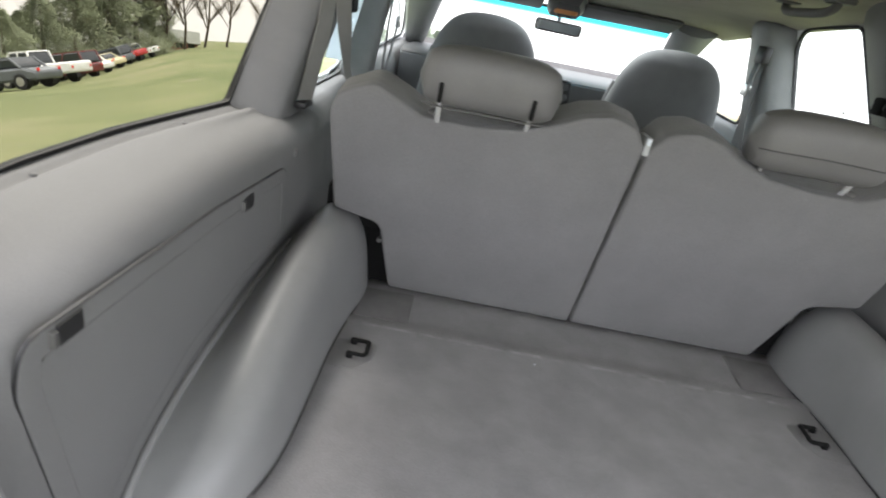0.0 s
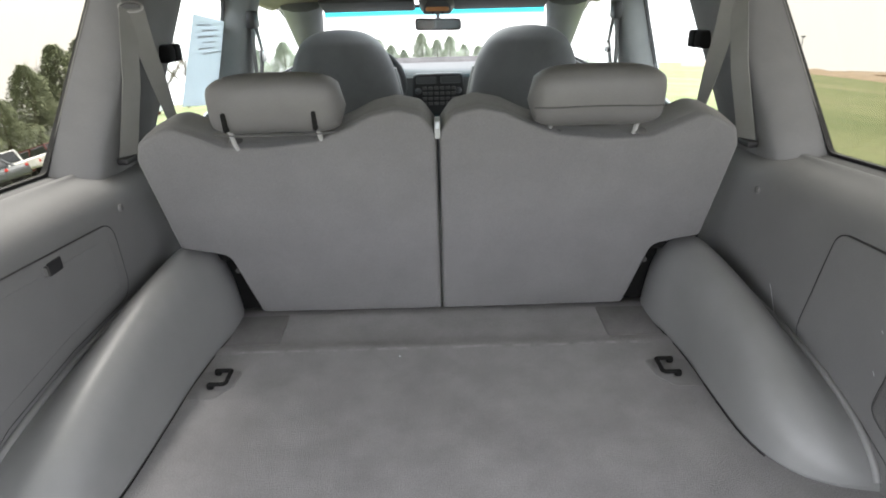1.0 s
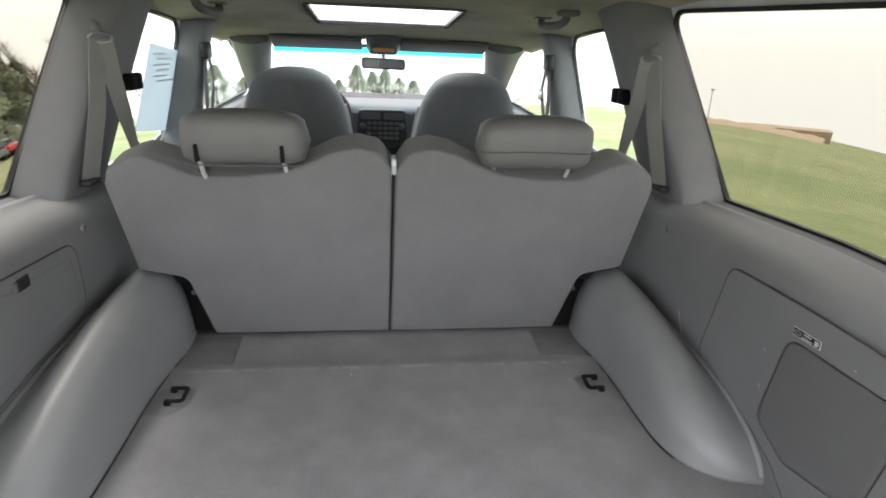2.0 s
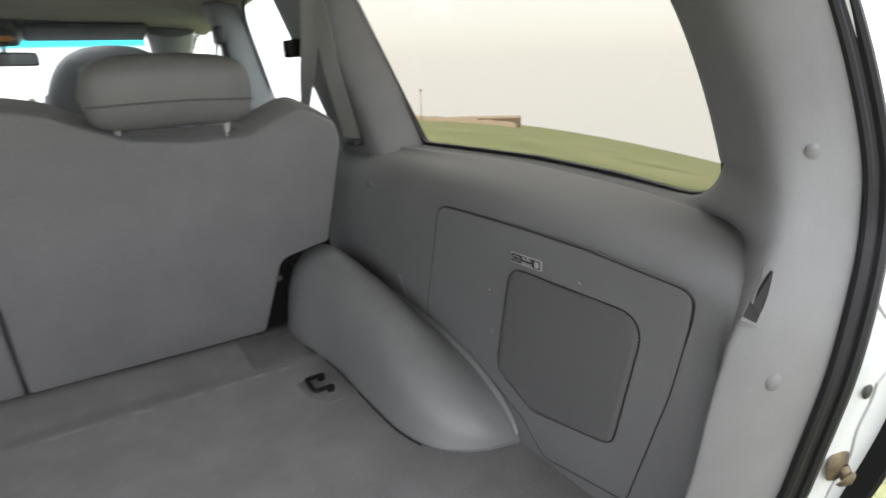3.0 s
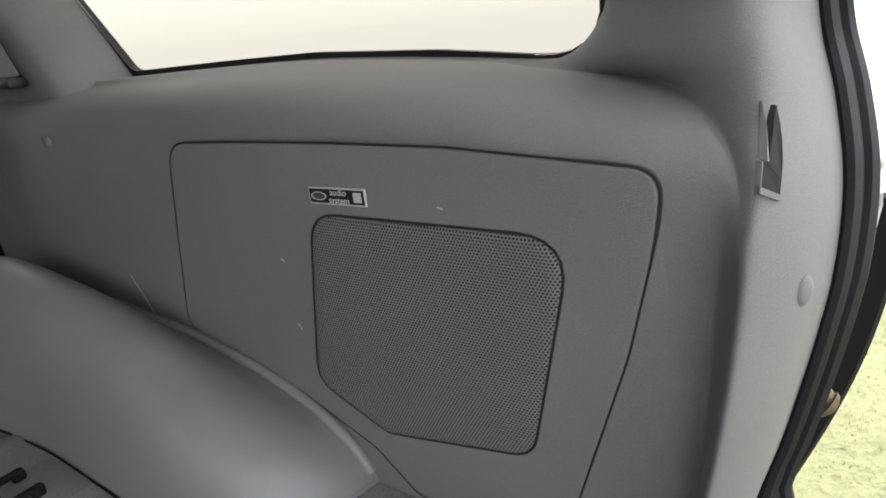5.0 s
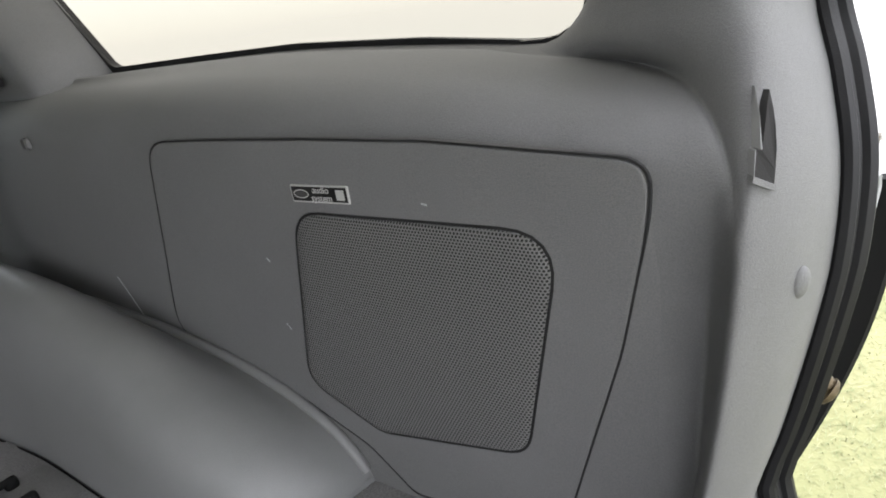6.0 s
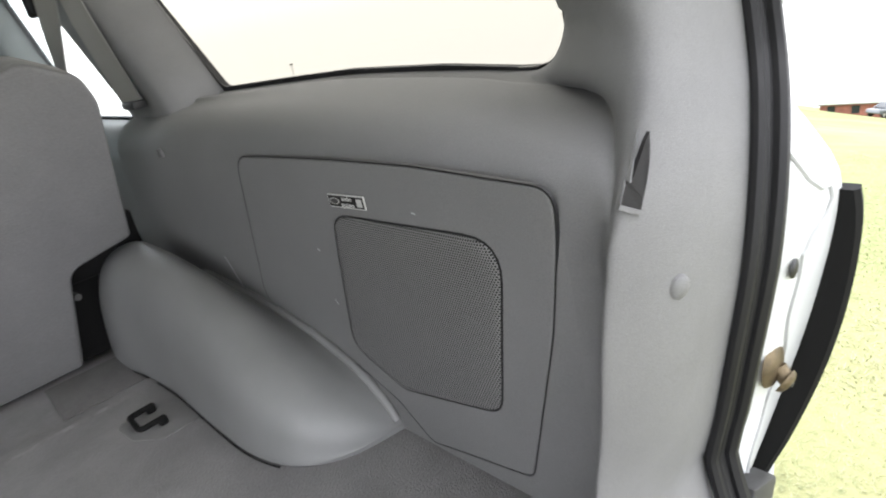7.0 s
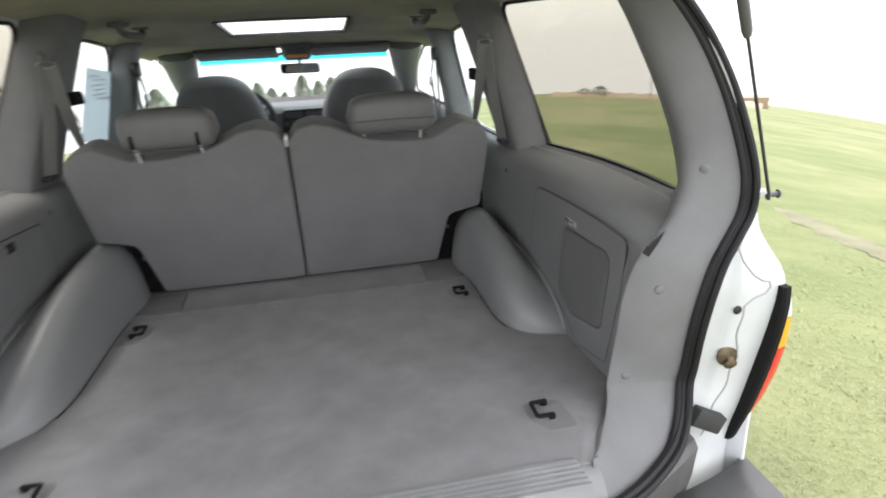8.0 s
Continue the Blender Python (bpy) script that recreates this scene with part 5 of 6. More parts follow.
def backrest(s):
    ob = thing("folding_bench", "grey folding rear bench half with a carpeted back", "seat", "rear bench halves", at=(s * 0.3, 0.1, 0.0))
    gap = 0.001
    loop = fillet([(s * (x + gap if i in (0, 15) else x), z) for i, (x, z) in enumerate(RIGHT_BACK)], RIGHT_RAD, 5)
    dense = []
    for a, b in zip(loop, loop[1:] + loop[:1]):
        n = max(1, int((Vector(b) - Vector(a)).length / 0.03))
        dense += [Vector(a).lerp(Vector(b), k / n) for k in range(n)]

    def place(u, v, d):
        # the cloth top rolls forward from the carpeted face
        return Vector((u, y_seat(v) + d * 0.96, v + d * 0.16))

    bm = bmesh.new()
    slab(bm, dense, place, [(0.009, 0.0), (0.005, 0.0012), (0.002, 0.004), (0.0004, 0.009), (0.0, 0.024)])
    part("carpeted_back", bm, SEATBACK, ob, "grey carpeted seat back")
    bm = bmesh.new()
    slab(bm, dense, place, [(0.003, 0.018), (-0.0005, 0.026), (-0.001, 0.045), (-0.001, 0.09), (0.005, 0.115), (0.012, 0.13)])
    part("cushion", bm, CLOTH, ob, "grey cloth backrest cushion")
    bm = bmesh.new()
    band(bm, inset(dense, 0.004), place, 0.006, 0.004, 0.017)
    part("edge_seam", bm, SEATBACK, ob)
    bm = bmesh.new()
    box(bm, (min(s * 0.02, s * 0.56), 0.22, -0.08), (max(s * 0.02, s * 0.56), 0.70, 0.06), 0.04, 3)
    part("seat_cushion", bm, CLOTH, ob, "grey cloth seat cushion")
    # chrome-topped guides of the head restraint
    for x in (0.233, 0.395):
        bm = bmesh.new()
        dome(bm, (s * x, -0.055, 0.465), (0, -0.3, 1), 0.014, 0.005, 14, 3)
        part("post_guide", bm, GREY_PLASTIC, ob)
    # hinge bracket beside the wheel arch, enlarged to blacken the shaded gap there
    bm = bmesh.new()
    box(bm, (min(s * 0.445, s * 0.530), 0.115, 0.0), (max(s * 0.445, s * 0.530), 0.160, 0.178), 0.008)
    # box above the arch, black in place of the shade in the gap
    box(bm, (min(s * 0.470, s * 0.610), 0.085, 0.150), (max(s * 0.470, s * 0.610), 0.125, 0.240), 0.006)
    part("hinge_and_gap_fill", bm, MATT_BLACK, ob, "black steel hinge bracket, also filling the shaded gap")
    bm = bmesh.new()
    rod(bm, [(s * 0.468, 0.090, 0.140), (s * 0.476, 0.052, 0.138)], 0.006, 10)
    part("hinge_pin", bm, GREY_PLASTIC, ob)
    return ob


for s, side in SIDES:
    backrest(s)


def head_restraint(s):
    """Padded rest on two bright posts; one is turned so that its post slots face the rear."""
    cx = s * 0.302
    ob = thing("head_restraint", "grey vinyl head restraint with post slots in its back" if s < 0 else "grey vinyl head restraint with a stitched seam", "head restraint", "rear head restraints", at=(cx, -0.075, 0.455))
    bm = bmesh.new()
    rings = []
    zc, hz, hw, hd = 0.539, 0.0555, 0.130, 0.055
    yc = -0.070
    n = 28
    for k in range(21):
        t = -1 + 2 * k / 20
        shrink = (1 - abs(t) ** 5) ** 0.34 if abs(t) < 1 else 0.0
        shrink = max(0.05, shrink)
        ring = []
        for i in range(n):
            a = 2 * math.pi * i / n
            c, sn = math.cos(a), math.sin(a)
            yy = math.copysign(abs(c) ** 0.75, c) * hd * (0.72 + 0.28 * shrink)
            zz = math.copysign(abs(sn) ** 0.62, sn) * hz * shrink
            if s > 0:
                zz *= 1.02
            yy = yy * shrink - 0.12 * zz
            ring.append(Vector((cx + t * hw, yc + yy, zc + zz - 0.006 * t * t)))
        rings.append(ring)
    skin(bm, rings, close=True, caps=True)
    part("pad", bm, LEATHER, ob)
    for x in (-0.083, 0.083) if s > 0 else (-0.086, 0.078):
        bm = bmesh.new()
        z0 = 0.473 if abs(cx + x) < 0.3 else 0.461
        back = 0.0 if s < 0 else 0.024
        rod(bm, [(cx + x, -0.064 + back, z0 - 0.012), (cx + x, -0.082 + back, z0 + 0.004), (cx + x, -0.102 + back, 0.500)], 0.0050, 10)
        part("post", bm, CHROME, ob, "bright steel post")
        if s < 0:
            bm = bmesh.new()
            slab(bm, fillet([(cx + x - 0.0040, 0.494), (cx + x + 0.0040, 0.494), (cx + x + 0.0040, 0.530), (cx + x - 0.0040, 0.530)], 0.004, 4),
                 lambda u, v, d: Vector((u, -0.1215 + abs(v - 0.526) * 0.10 - d, v)), [(0, -0.012), (0, 0.0025)])
            part("post_slot", bm, MATT_BLACK, ob, "dark post slot")
    # stitched seam
    bm = bmesh.new()
    if s > 0:
        line = [Vector((cx + hw * 0.93 * u, yc - 0.0535 + 0.020 * abs(u) ** 6, 0.525 - 0.004 * u * u)) for u in [-1 + 2 * i / 24 for i in range(25)]]
    else:
        line = [Vector((cx + hw * 0.9 * u, yc - 0.041 + 0.020 * abs(u) ** 6, 0.486)) for u in [-1 + 2 * i / 24 for i in range(25)]]
    rod(bm, line, 0.0016, 6)
    part("seam", bm, GREY_PLASTIC, ob, "stitched seam")
    return ob


for s, side in SIDES:
    head_restraint(s)


def seat_latch():
    """Pale release catch standing in the gap between the two bench halves."""
    c = Vector((0.0, -0.076, 0.486))
    ob = thing("seat_release_catch", "pale grey plastic release catch between the bench halves", "catch", at=c)
    bm = bmesh.new()
    box(bm, c + Vector((-0.0055, -0.004, -0.022)), c + Vector((0.0055, 0.05, 0.012)), 0.002)
    part("catch_body", bm, SEALER, ob)
    bm = bmesh.new()
    box(bm, c + Vector((-0.004, -0.007, -0.002)), c + Vector((0.004, -0.003, 0.010)), 0.0015)
    part("button", bm, PAPER, ob, "white push button")
    return ob


seat_latch()


# ---- front seats ----
FRONT_W = [(-0.25, 0.24), (0.0, 0.245), (0.2, 0.228), (0.35, 0.204), (0.45, 0.190), (0.53, 0.174), (0.58, 0.157), (0.62, 0.133), (0.645, 0.106), (0.660, 0.074), (0.667, 0.040), (0.669, 0.012)]


def front_seat(s):
    cx = s * 0.31 - 0.006
    ob = thing("front_seat", "dark grey cloth front seat with a tall built-in head restraint", "seat", "front seats", at=(cx, 1.0, FLOOR_PAN))
    bm = bmesh.new()
    rings = []
    n = 28
    for k in range(56):
        z = -0.25 + 0.881 * (1 - (1 - k / 55) ** 1.7)
        w = smooth_table(FRONT_W, z * 1.06)[0]
        yc = 0.95 - 0.20 * (z - 0.2)
        dp = 0.06 * min(1.0, w / 0.13)
        ring = []
        for i in range(n):
            a = 2 * math.pi * i / n
            c, sn = math.cos(a), math.sin(a)
            ring.append(Vector((cx + math.copysign(abs(c) ** 0.62, c) * w, yc + math.copysign(abs(sn) ** 0.7, sn) * dp, z)))
        rings.append(ring)
    skin(bm, rings, close=True, caps=True)
    part("backrest", bm, FRONT_CLOTH, ob)
    bm = bmesh.new()
    box(bm, (cx - 0.25, 0.98, -0.16), (cx + 0.25, 1.48, 0.0), 0.05, 3)
    part("seat_cushion", bm, FRONT_CLOTH, ob)
    bm = bmesh.new()
    box(bm, (cx - 0.22, 1.0, FLOOR_PAN - 0.002), (cx + 0.22, 1.42, -0.15), 0.02)
    part("seat_base", bm, BLACK, ob)
    # pale plastic edge of the backrest shell
    for sx in (-1, 1):
        bm = bmesh.new()
        rod(bm, [Vector((cx + sx * (smooth_table(FRONT_W, z * 1.06)[0] - 0.004), 0.95 - 0.20 * (z - 0.2) + 0.02, z)) for z in [0.2 + 0.03 * j for j in range(11)]], 0.010, 8)
        part("shell_edge", bm, DASH_LIGHT, ob, "light grey backrest edge")
    return ob


for s, side in SIDES:
    front_seat(s)


def lowered(ob, dz, dx=0.0):
    """Sets a finished thing down by dz."""
    ob.matrix_basis = Matrix.Translation((dx, 0, -dz)) @ ob.matrix_basis
    return ob


# ---- belts ----
def rear_belt(s):
    ob = thing("seat_belt", "grey webbing seat belt hanging from a steel guide on the pillar", "seat belt", "rear seat belts", at=(s * 0.64, 0.10, 0.70))
    g = Vector((s * 0.656, 0.182, 0.708))
    low = Vector((s * 0.676, 0.068, 0.408))
    bm = bmesh.new()
    strap(bm, [g + Vector((s * 0.006, -0.004, 0)), g.lerp(low, 0.5) + Vector((-s * 0.004, 0, 0)), low], (s * 0.45, -0.9, 0.0), 0.042, 0.002)
    part("lower_webbing", bm, BELT, ob)
    bm = bmesh.new()
    end = Vector((s * 0.618, 0.192, 0.470))
    line = [g + Vector((-s * 0.004, 0.004, 0.002)), g.lerp(end, 0.33), g.lerp(end, 0.66), end, end + Vector((-s * 0.03, 0.05, -0.09))]
    strap(bm, line, [(s * 0.8, -0.6, 0), (s * 0.7, -0.75, 0), (s * 0.5, -0.9, 0), (s * 0.12, -1, 0), (-s * 0.1, -1, 0)], 0.042, 0.002)
    part("shoulder_webbing", bm, BELT, ob)
    bm = bmesh.new()
    pts = [g + Vector((s * 0.019 * math.cos(a), -0.014 * math.cos(a), 0.005 + 0.010 * math.sin(a))) for a in [2 * math.pi * i / 24 for i in range(25)]]
    rod(bm, pts, 0.003, 8)
    part("belt_guide", bm, STEEL, ob, "dull steel belt guide")
    bm = bmesh.new()
    dome(bm, g + Vector((s * 0.012, 0, 0.028)), (-s, 0, 0), 0.016, 0.016, 16, 4)
    part("bolt_cover", bm, PILLAR, ob)
    bm = bmesh.new()
    box(bm, low + Vector((-0.012, -0.030, -0.008)), low + Vector((0.012, 0.030, 0.006)), 0.004)
    part("belt_slot", bm, BLACK, ob, "black belt slot")
    return ob


def buckle_holder(s):
    """Black clip at the rear edge of the door opening."""
    c = Vector((s * 0.660, 0.330, 0.606))
    ob = thing("belt_clip", "black plastic belt clip on the pillar at the door glass", "belt clip", "black belt clips", at=c)
    bm = bmesh.new()
    box(bm, c + Vector((-0.017, -0.034, -0.021)), c + Vector((0.017, 0.012, 0.021)), 0.010, 3)
    part("holder", bm, MATT_BLACK, ob)
    bm = bmesh.new()
    box(bm, c + Vector((-0.012, 0.028, -0.022)), c + Vector((0.011, 0.064, 0.020)), 0.006, 2)
    part("tongue_grip", bm, MATT_BLACK, ob)
    bm = bmesh.new()
    box(bm, c + Vector((-0.004, 0.008, -0.008)), c + Vector((0.004, 0.028, 0.008)), 0.001, 1)
    part("tongue", bm, CHROME, ob, "bright steel tongue")
    return ob


def front_belt(s):
    ob = thing("seat_belt", "dark grey front seat belt with its tongue on the door pillar", "seat belt", "front seat belts", at=(s * 0.66, 1.3, 0.7))
    bm = bmesh.new()
    strap(bm, [(s * 0.632, 1.33, 0.74), (s * 0.64, 1.33, 0.6), (s * 0.645, 1.33, 0.2)], (0, 1, 0), 0.045, 0.002)
    strap(bm, [(s * 0.625, 1.34, 0.72), (s * 0.60, 1.30, 0.62), (s * 0.62, 1.22, 0.40)], (0, 1, 0), 0.04, 0.002)
    part("webbing", bm, GREY_PLASTIC, ob)
    bm = bmesh.new()
    box(bm, (min(s * 0.615, s * 0.645), 1.30, 0.70), (max(s * 0.615, s * 0.645), 1.37, 0.76), 0.008)
    part("belt_guide", bm, BLACK, ob)
    bm = bmesh.new()
    box(bm, (min(s * 0.595, s * 0.612), 1.29, 0.585), (max(s * 0.595, s * 0.612), 1.335, 0.625), 0.004)
    part("tongue", bm, CHROME, ob, "bright steel tongue")
    return ob


for s, side in SIDES:
    rear_belt(s)
    buckle_holder(s)
    lowered(front_belt(s), 0.065, s * 0.036).location.y -= 0.22


# ---- dashboard and front of the cabin ----
def dashboard():
    ob = thing("dashboard", "dark grey dashboard with a black centre stack", "dashboard", kind="structure", at=(0, 1.9, 0.3))
    bm = bmesh.new()
    rings = []
    for i in range(33):
        u = -1 + 2 * i / 32
        hood = 0.030 * math.exp(-((u * 0.70 + 0.33) / 0.16) ** 2)
        rings.append([Vector((0.70 * u, y, z)) for y, z in [(1.86, FLOOR_PAN), (1.83, 0.0), (1.77, 0.22), (1.745, 0.36), (1.76, 0.432), (1.80, 0.448 + hood), (1.90, 0.452 + hood * 0.7), (2.1, 0.446), (2.5, 0.432)]])
    skin(bm, rings)
    part("body", bm, DASH, ob)
    bm = bmesh.new()
    rings = []
    for i in range(33):
        u = -1 + 2 * i / 32
        hood = 0.030 * math.exp(-((u * 0.70 + 0.33) / 0.16) ** 2)
        rings.append([Vector((0.70 * u, y, z)) for y, z in [(1.768, 0.440), (1.785, 0.448 + hood * 0.6), (1.81, 0.455 + hood), (1.90, 0.457 + hood * 0.7), (2.1, 0.451), (2.48, 0.437)]])
    skin(bm, rings)
    part("top_pad", bm, DARK_PLASTIC, ob, "dark grey padded dash top")
    bm = bmesh.new()
    slab(bm, fillet([(-0.115, 0.452), (0.130, 0.452), (0.140, 0.25), (-0.122, 0.25)], [0.03, 0.03, 0.01, 0.01], 5), lambda u, v, d: Vector((u, 1.742 - d + abs(v - 0.36) * 0.08, v)), [(0, -0.02), (0, 0.006), (0.006, 0.012)])
    part("centre_stack", bm, BLACK, ob, "black centre stack")
    for x0 in (-0.100, 0.018):
        bm = bmesh.new()
        slab(bm, fillet([(x0, 0.438), (x0 + 0.10, 0.438), (x0 + 0.10, 0.405), (x0, 0.405)], 0.008, 3), lambda u, v, d: Vector((u, 1.735 - d, v)), [(0, -0.01), (0, 0.004), (0.003, 0.0)])
        part("air_vent", bm, DASH, ob)
    for z in (0.385, 0.36, 0.335, 0.312):
        for k in range(6):
            x = -0.07 + k * 0.028
            bm = bmesh.new()
            box(bm, (x, 1.722, z - 0.007), (x + 0.022, 1.734, z + 0.007), 0.002, 1)
            part("radio_button", bm, GREY_PLASTIC, ob)
    for x in (-0.09, 0.106):
        bm = bmesh.new()
        dome(bm, (x, 1.732, 0.372), (0, -1, 0), 0.016, 0.016, 14, 3)
        part("radio_knob", bm, DASH, ob)
    return ob


lowered(dashboard(), 0.062)


def steering_wheel():
    c = Vector((-0.335, 1.62, 0.42))
    ob = thing("steering_wheel", "dark grey four-spoke steering wheel", "steering wheel", at=c)
    tilt = pose(0, 0, 0, -62, 0, 0)
    bm = bmesh.new()
    pts = [c + (tilt @ Vector((0.185 * math.cos(a), 0.185 * math.sin(a), 0))) for a in [2 * math.pi * i / 40 for i in range(41)]]
    rod(bm, pts, 0.014, 10)
    part("rim", bm, DASH, ob)
    bm = bmesh.new()
    dome(bm, c + (tilt @ Vector((0, 0, -0.02))), tilt @ Vector((0, 0, 1)), 0.075, 0.04, 20, 4)
    part("hub", bm, DASH, ob)
    for a in (0.3, math.pi - 0.3, -0.6, math.pi + 0.6):
        bm = bmesh.new()
        rod(bm, [c + (tilt @ Vector((0.05 * math.cos(a), 0.05 * math.sin(a), 0))), c + (tilt @ Vector((0.18 * math.cos(a), 0.18 * math.sin(a), 0)))], 0.014, 8)
        part("spoke", bm, DASH, ob)
    bm = bmesh.new()
    rod(bm, [c, c + (tilt @ Vector((0, 0, -0.25)))], 0.035, 12)
    part("column", bm, DASH, ob)
    bm = bmesh.new()
    rod(bm, [(-0.24, 1.74, 0.43), (-0.185, 1.70, 0.47), (-0.165, 1.69, 0.482)], [0.008, 0.009, 0.015], 10)
    part("gear_lever", bm, DASH_LIGHT, ob, "grey column gear lever")
    return ob


lowered(steering_wheel(), 0.055)


def rear_view_mirror():
    c = Vector((0.004, 1.86, 0.686))
    ob = thing("rear_view_mirror", "black rear-view mirror hanging on the windscreen", "mirror", at=c)
    bm = bmesh.new()
    loop = fillet([(-0.112, -0.026), (0.112, -0.030), (0.112, 0.024), (-0.112, 0.030)], 0.018, 4)
    slab(bm, loop, lambda u, v, d: c + Vector((u, -d - v * 0.16 + u * 0.05, v)), [(0.006, -0.02), (0, -0.008), (0, 0.006), (0.004, 0.009)])
    part("housing", bm, BLACK, ob)
    bm = bmesh.new()
    slab(bm, inset(loop, 0.007), lambda u, v, d: c + Vector((u, -d - v * 0.16 + u * 0.05, v)), [(0, 0.004), (0, 0.0105)])
    part("mirror_glass", bm, MIRROR, ob, "mirror glass")
    bm = bmesh.new()
    rod(bm, [c + Vector((0, 0.01, 0)), c + Vector((0, 0.05, 0.06)), c + Vector((0, 0.06, 0.10))], 0.009, 8)
    part("stalk", bm, BLACK, ob)
    return ob


lowered(rear_view_mirror(), 0.078, 0.012)


def overhead_console():
    c = Vector((-0.01, 1.72, 0.79))
    ob = thing("overhead_console", "black overhead console with an amber map lamp", "overhead console", at=c)
    bm = bmesh.new()
    rings = []
    for y, w, z0 in [(1.60, 0.050, 0.800), (1.64, 0.072, 0.778), (1.70, 0.080, 0.757), (1.76, 0.078, 0.745), (1.80, 0.062, 0.742), (1.83, 0.04, 0.75)]:
        rings.append([Vector((c.x + x * w, y, z)) for x, z in ((-1.1, 0.83), (-1, z0 + 0.02), (-0.8, z0), (0.8, z0), (1, z0 + 0.02), (1.1, 0.83))])
    skin(bm, rings, close=True, caps=True)
    part("housing", bm, BLACK, ob)
    bm = bmesh.new()
    slab(bm, fillet([(-0.055, -0.020), (0.055, -0.020), (0.050, 0.020), (-0.050, 0.020)], 0.012), lambda u, v, d: Vector((c.x + u, 1.665 - v * 0.86 - d * 0.4, 0.770 + v * 0.5 - d)), [(0, -0.01), (0, 0.002), (0.006, 0.006)])
    part("map_lamp", bm, AMBER_LAMP, ob, "amber map lamp lens")
    for x in (-0.02, 0.02):
        bm = bmesh.new()
        box(bm, (c.x + x - 0.010, 1.705, 0.744), (c.x + x + 0.010, 1.72, 0.757), 0.003, 1)
        part("switch", bm, GREY_PLASTIC, ob)
    return ob


lowered(overhead_console(), 0.088, 0.022)


def sun_visor(s):
    ob = thing("sun_visor", "dark grey sun visor folded up under the headliner", "sun visor", "sun visors", at=(s * 0.32, 1.7, 0.79))
    bm = bmesh.new()
    box(bm, (-0.215, -0.085, -0.010), (0.215, 0.085, 0.010), 0.009, 3)
    bmesh.ops.transform(bm, matrix=Matrix.Translation((s * 0.305, 1.72, 0.784)) @ pose(0, 0, 0, -15, 0, 0), verts=bm.verts)
    part("panel", bm, GREY_PLASTIC, ob)
    bm = bmesh.new()
    rod(bm, [(s * 0.12, 1.79, 0.768), (s * 0.50, 1.79, 0.768)], 0.007, 8)
    part("pivot_rod", bm, GREY_PLASTIC, ob)
    return ob


def grab_handle(s):
    ob = thing("grab_handle", "dark grey grab handle above the rear door", "grab handle", "grab handles", at=(s * 0.52, 0.65, 0.84))
    bm = bmesh.new()
    rod(bm, catmull([(s * 0.53, 0.50, 0.850), (s * 0.525, 0.51, 0.826), (s * 0.52, 0.56, 0.815), (s * 0.52, 0.72, 0.815), (s * 0.525, 0.77, 0.826), (s * 0.53, 0.78, 0.850)], 4), 0.012, 10)
    part("grip", bm, GREY_PLASTIC, ob)
    for y in (0.50, 0.78):
        bm = bmesh.new()
        box(bm, (s * 0.53 - 0.03, y - 0.03, 0.838), (s * 0.53 + 0.03, y + 0.03, 0.856), 0.008)
        part("mount", bm, GREY_PLASTIC, ob)
    return ob


for s, side in SIDES:
    lowered(sun_visor(s), 0.082)
    lowered(grab_handle(s), 0.022)


def window_sticker():
    """Paper stuck to the inside of the left rear door glass."""
    ob = thing("window_sticker", "pale paper sheet with faint print on the rear door glass", "paper sheet", at=(-0.77, 0.7, 0.58))
    place = glass_place(-1, -0.004)
    bm = bmesh.new()
    slab(bm, [(0.640, 0.430), (1.00, 0.382), (1.085, 0.660), (0.775, 0.692)], place, [(0, 0), (0, 0.0006)])
    part("sheet", bm, STICKER, ob)
    for k in range(6):
        z = 0.655 - k * 0.018
        a = 0.80 + 0.04 * (k % 2)
        bm = bmesh.new()
        slab(bm, [(a, z), (a + 0.12 + 0.03 * (k % 3), z - 0.003), (a + 0.12 + 0.03 * (k % 3), z + 0.002), (a, z + 0.005)], place, [(0, 0.0005), (0, 0.0012)])
        part("print_bar", bm, PAPER_PRINT, ob)
    return ob


window_sticker()

# ---- outside: a grassy hill that falls away on all sides ----
GROUND = -0.72
FALL = [(-180, 9.9), (-90, 11.4), (-60, 14.4), (-46, 13.6), (-41.7, 12.9), (-38.2, 12.2), (-34, 11.2), (-30, 9.6), (-25, 7.8), (-15, 7.0), (-5, 6.3), (3, 6.1), (20, 5.3), (30, 5.6), (40, 6.5), (50, 8.1), (65, 11.2), (80, 14.6), (95, 16.2), (120, 13.5), (180, 9.9)]


def ground_at(x, y):
    r = math.hypot(x, y)
    az = math.degrees(math.atan2(x, y))
    f = math.tan(radians(smooth_table(FALL, az)[0]))
    k = max(0.0, r - 2.0)
    return GROUND - f * k * k / (k + 2.5)


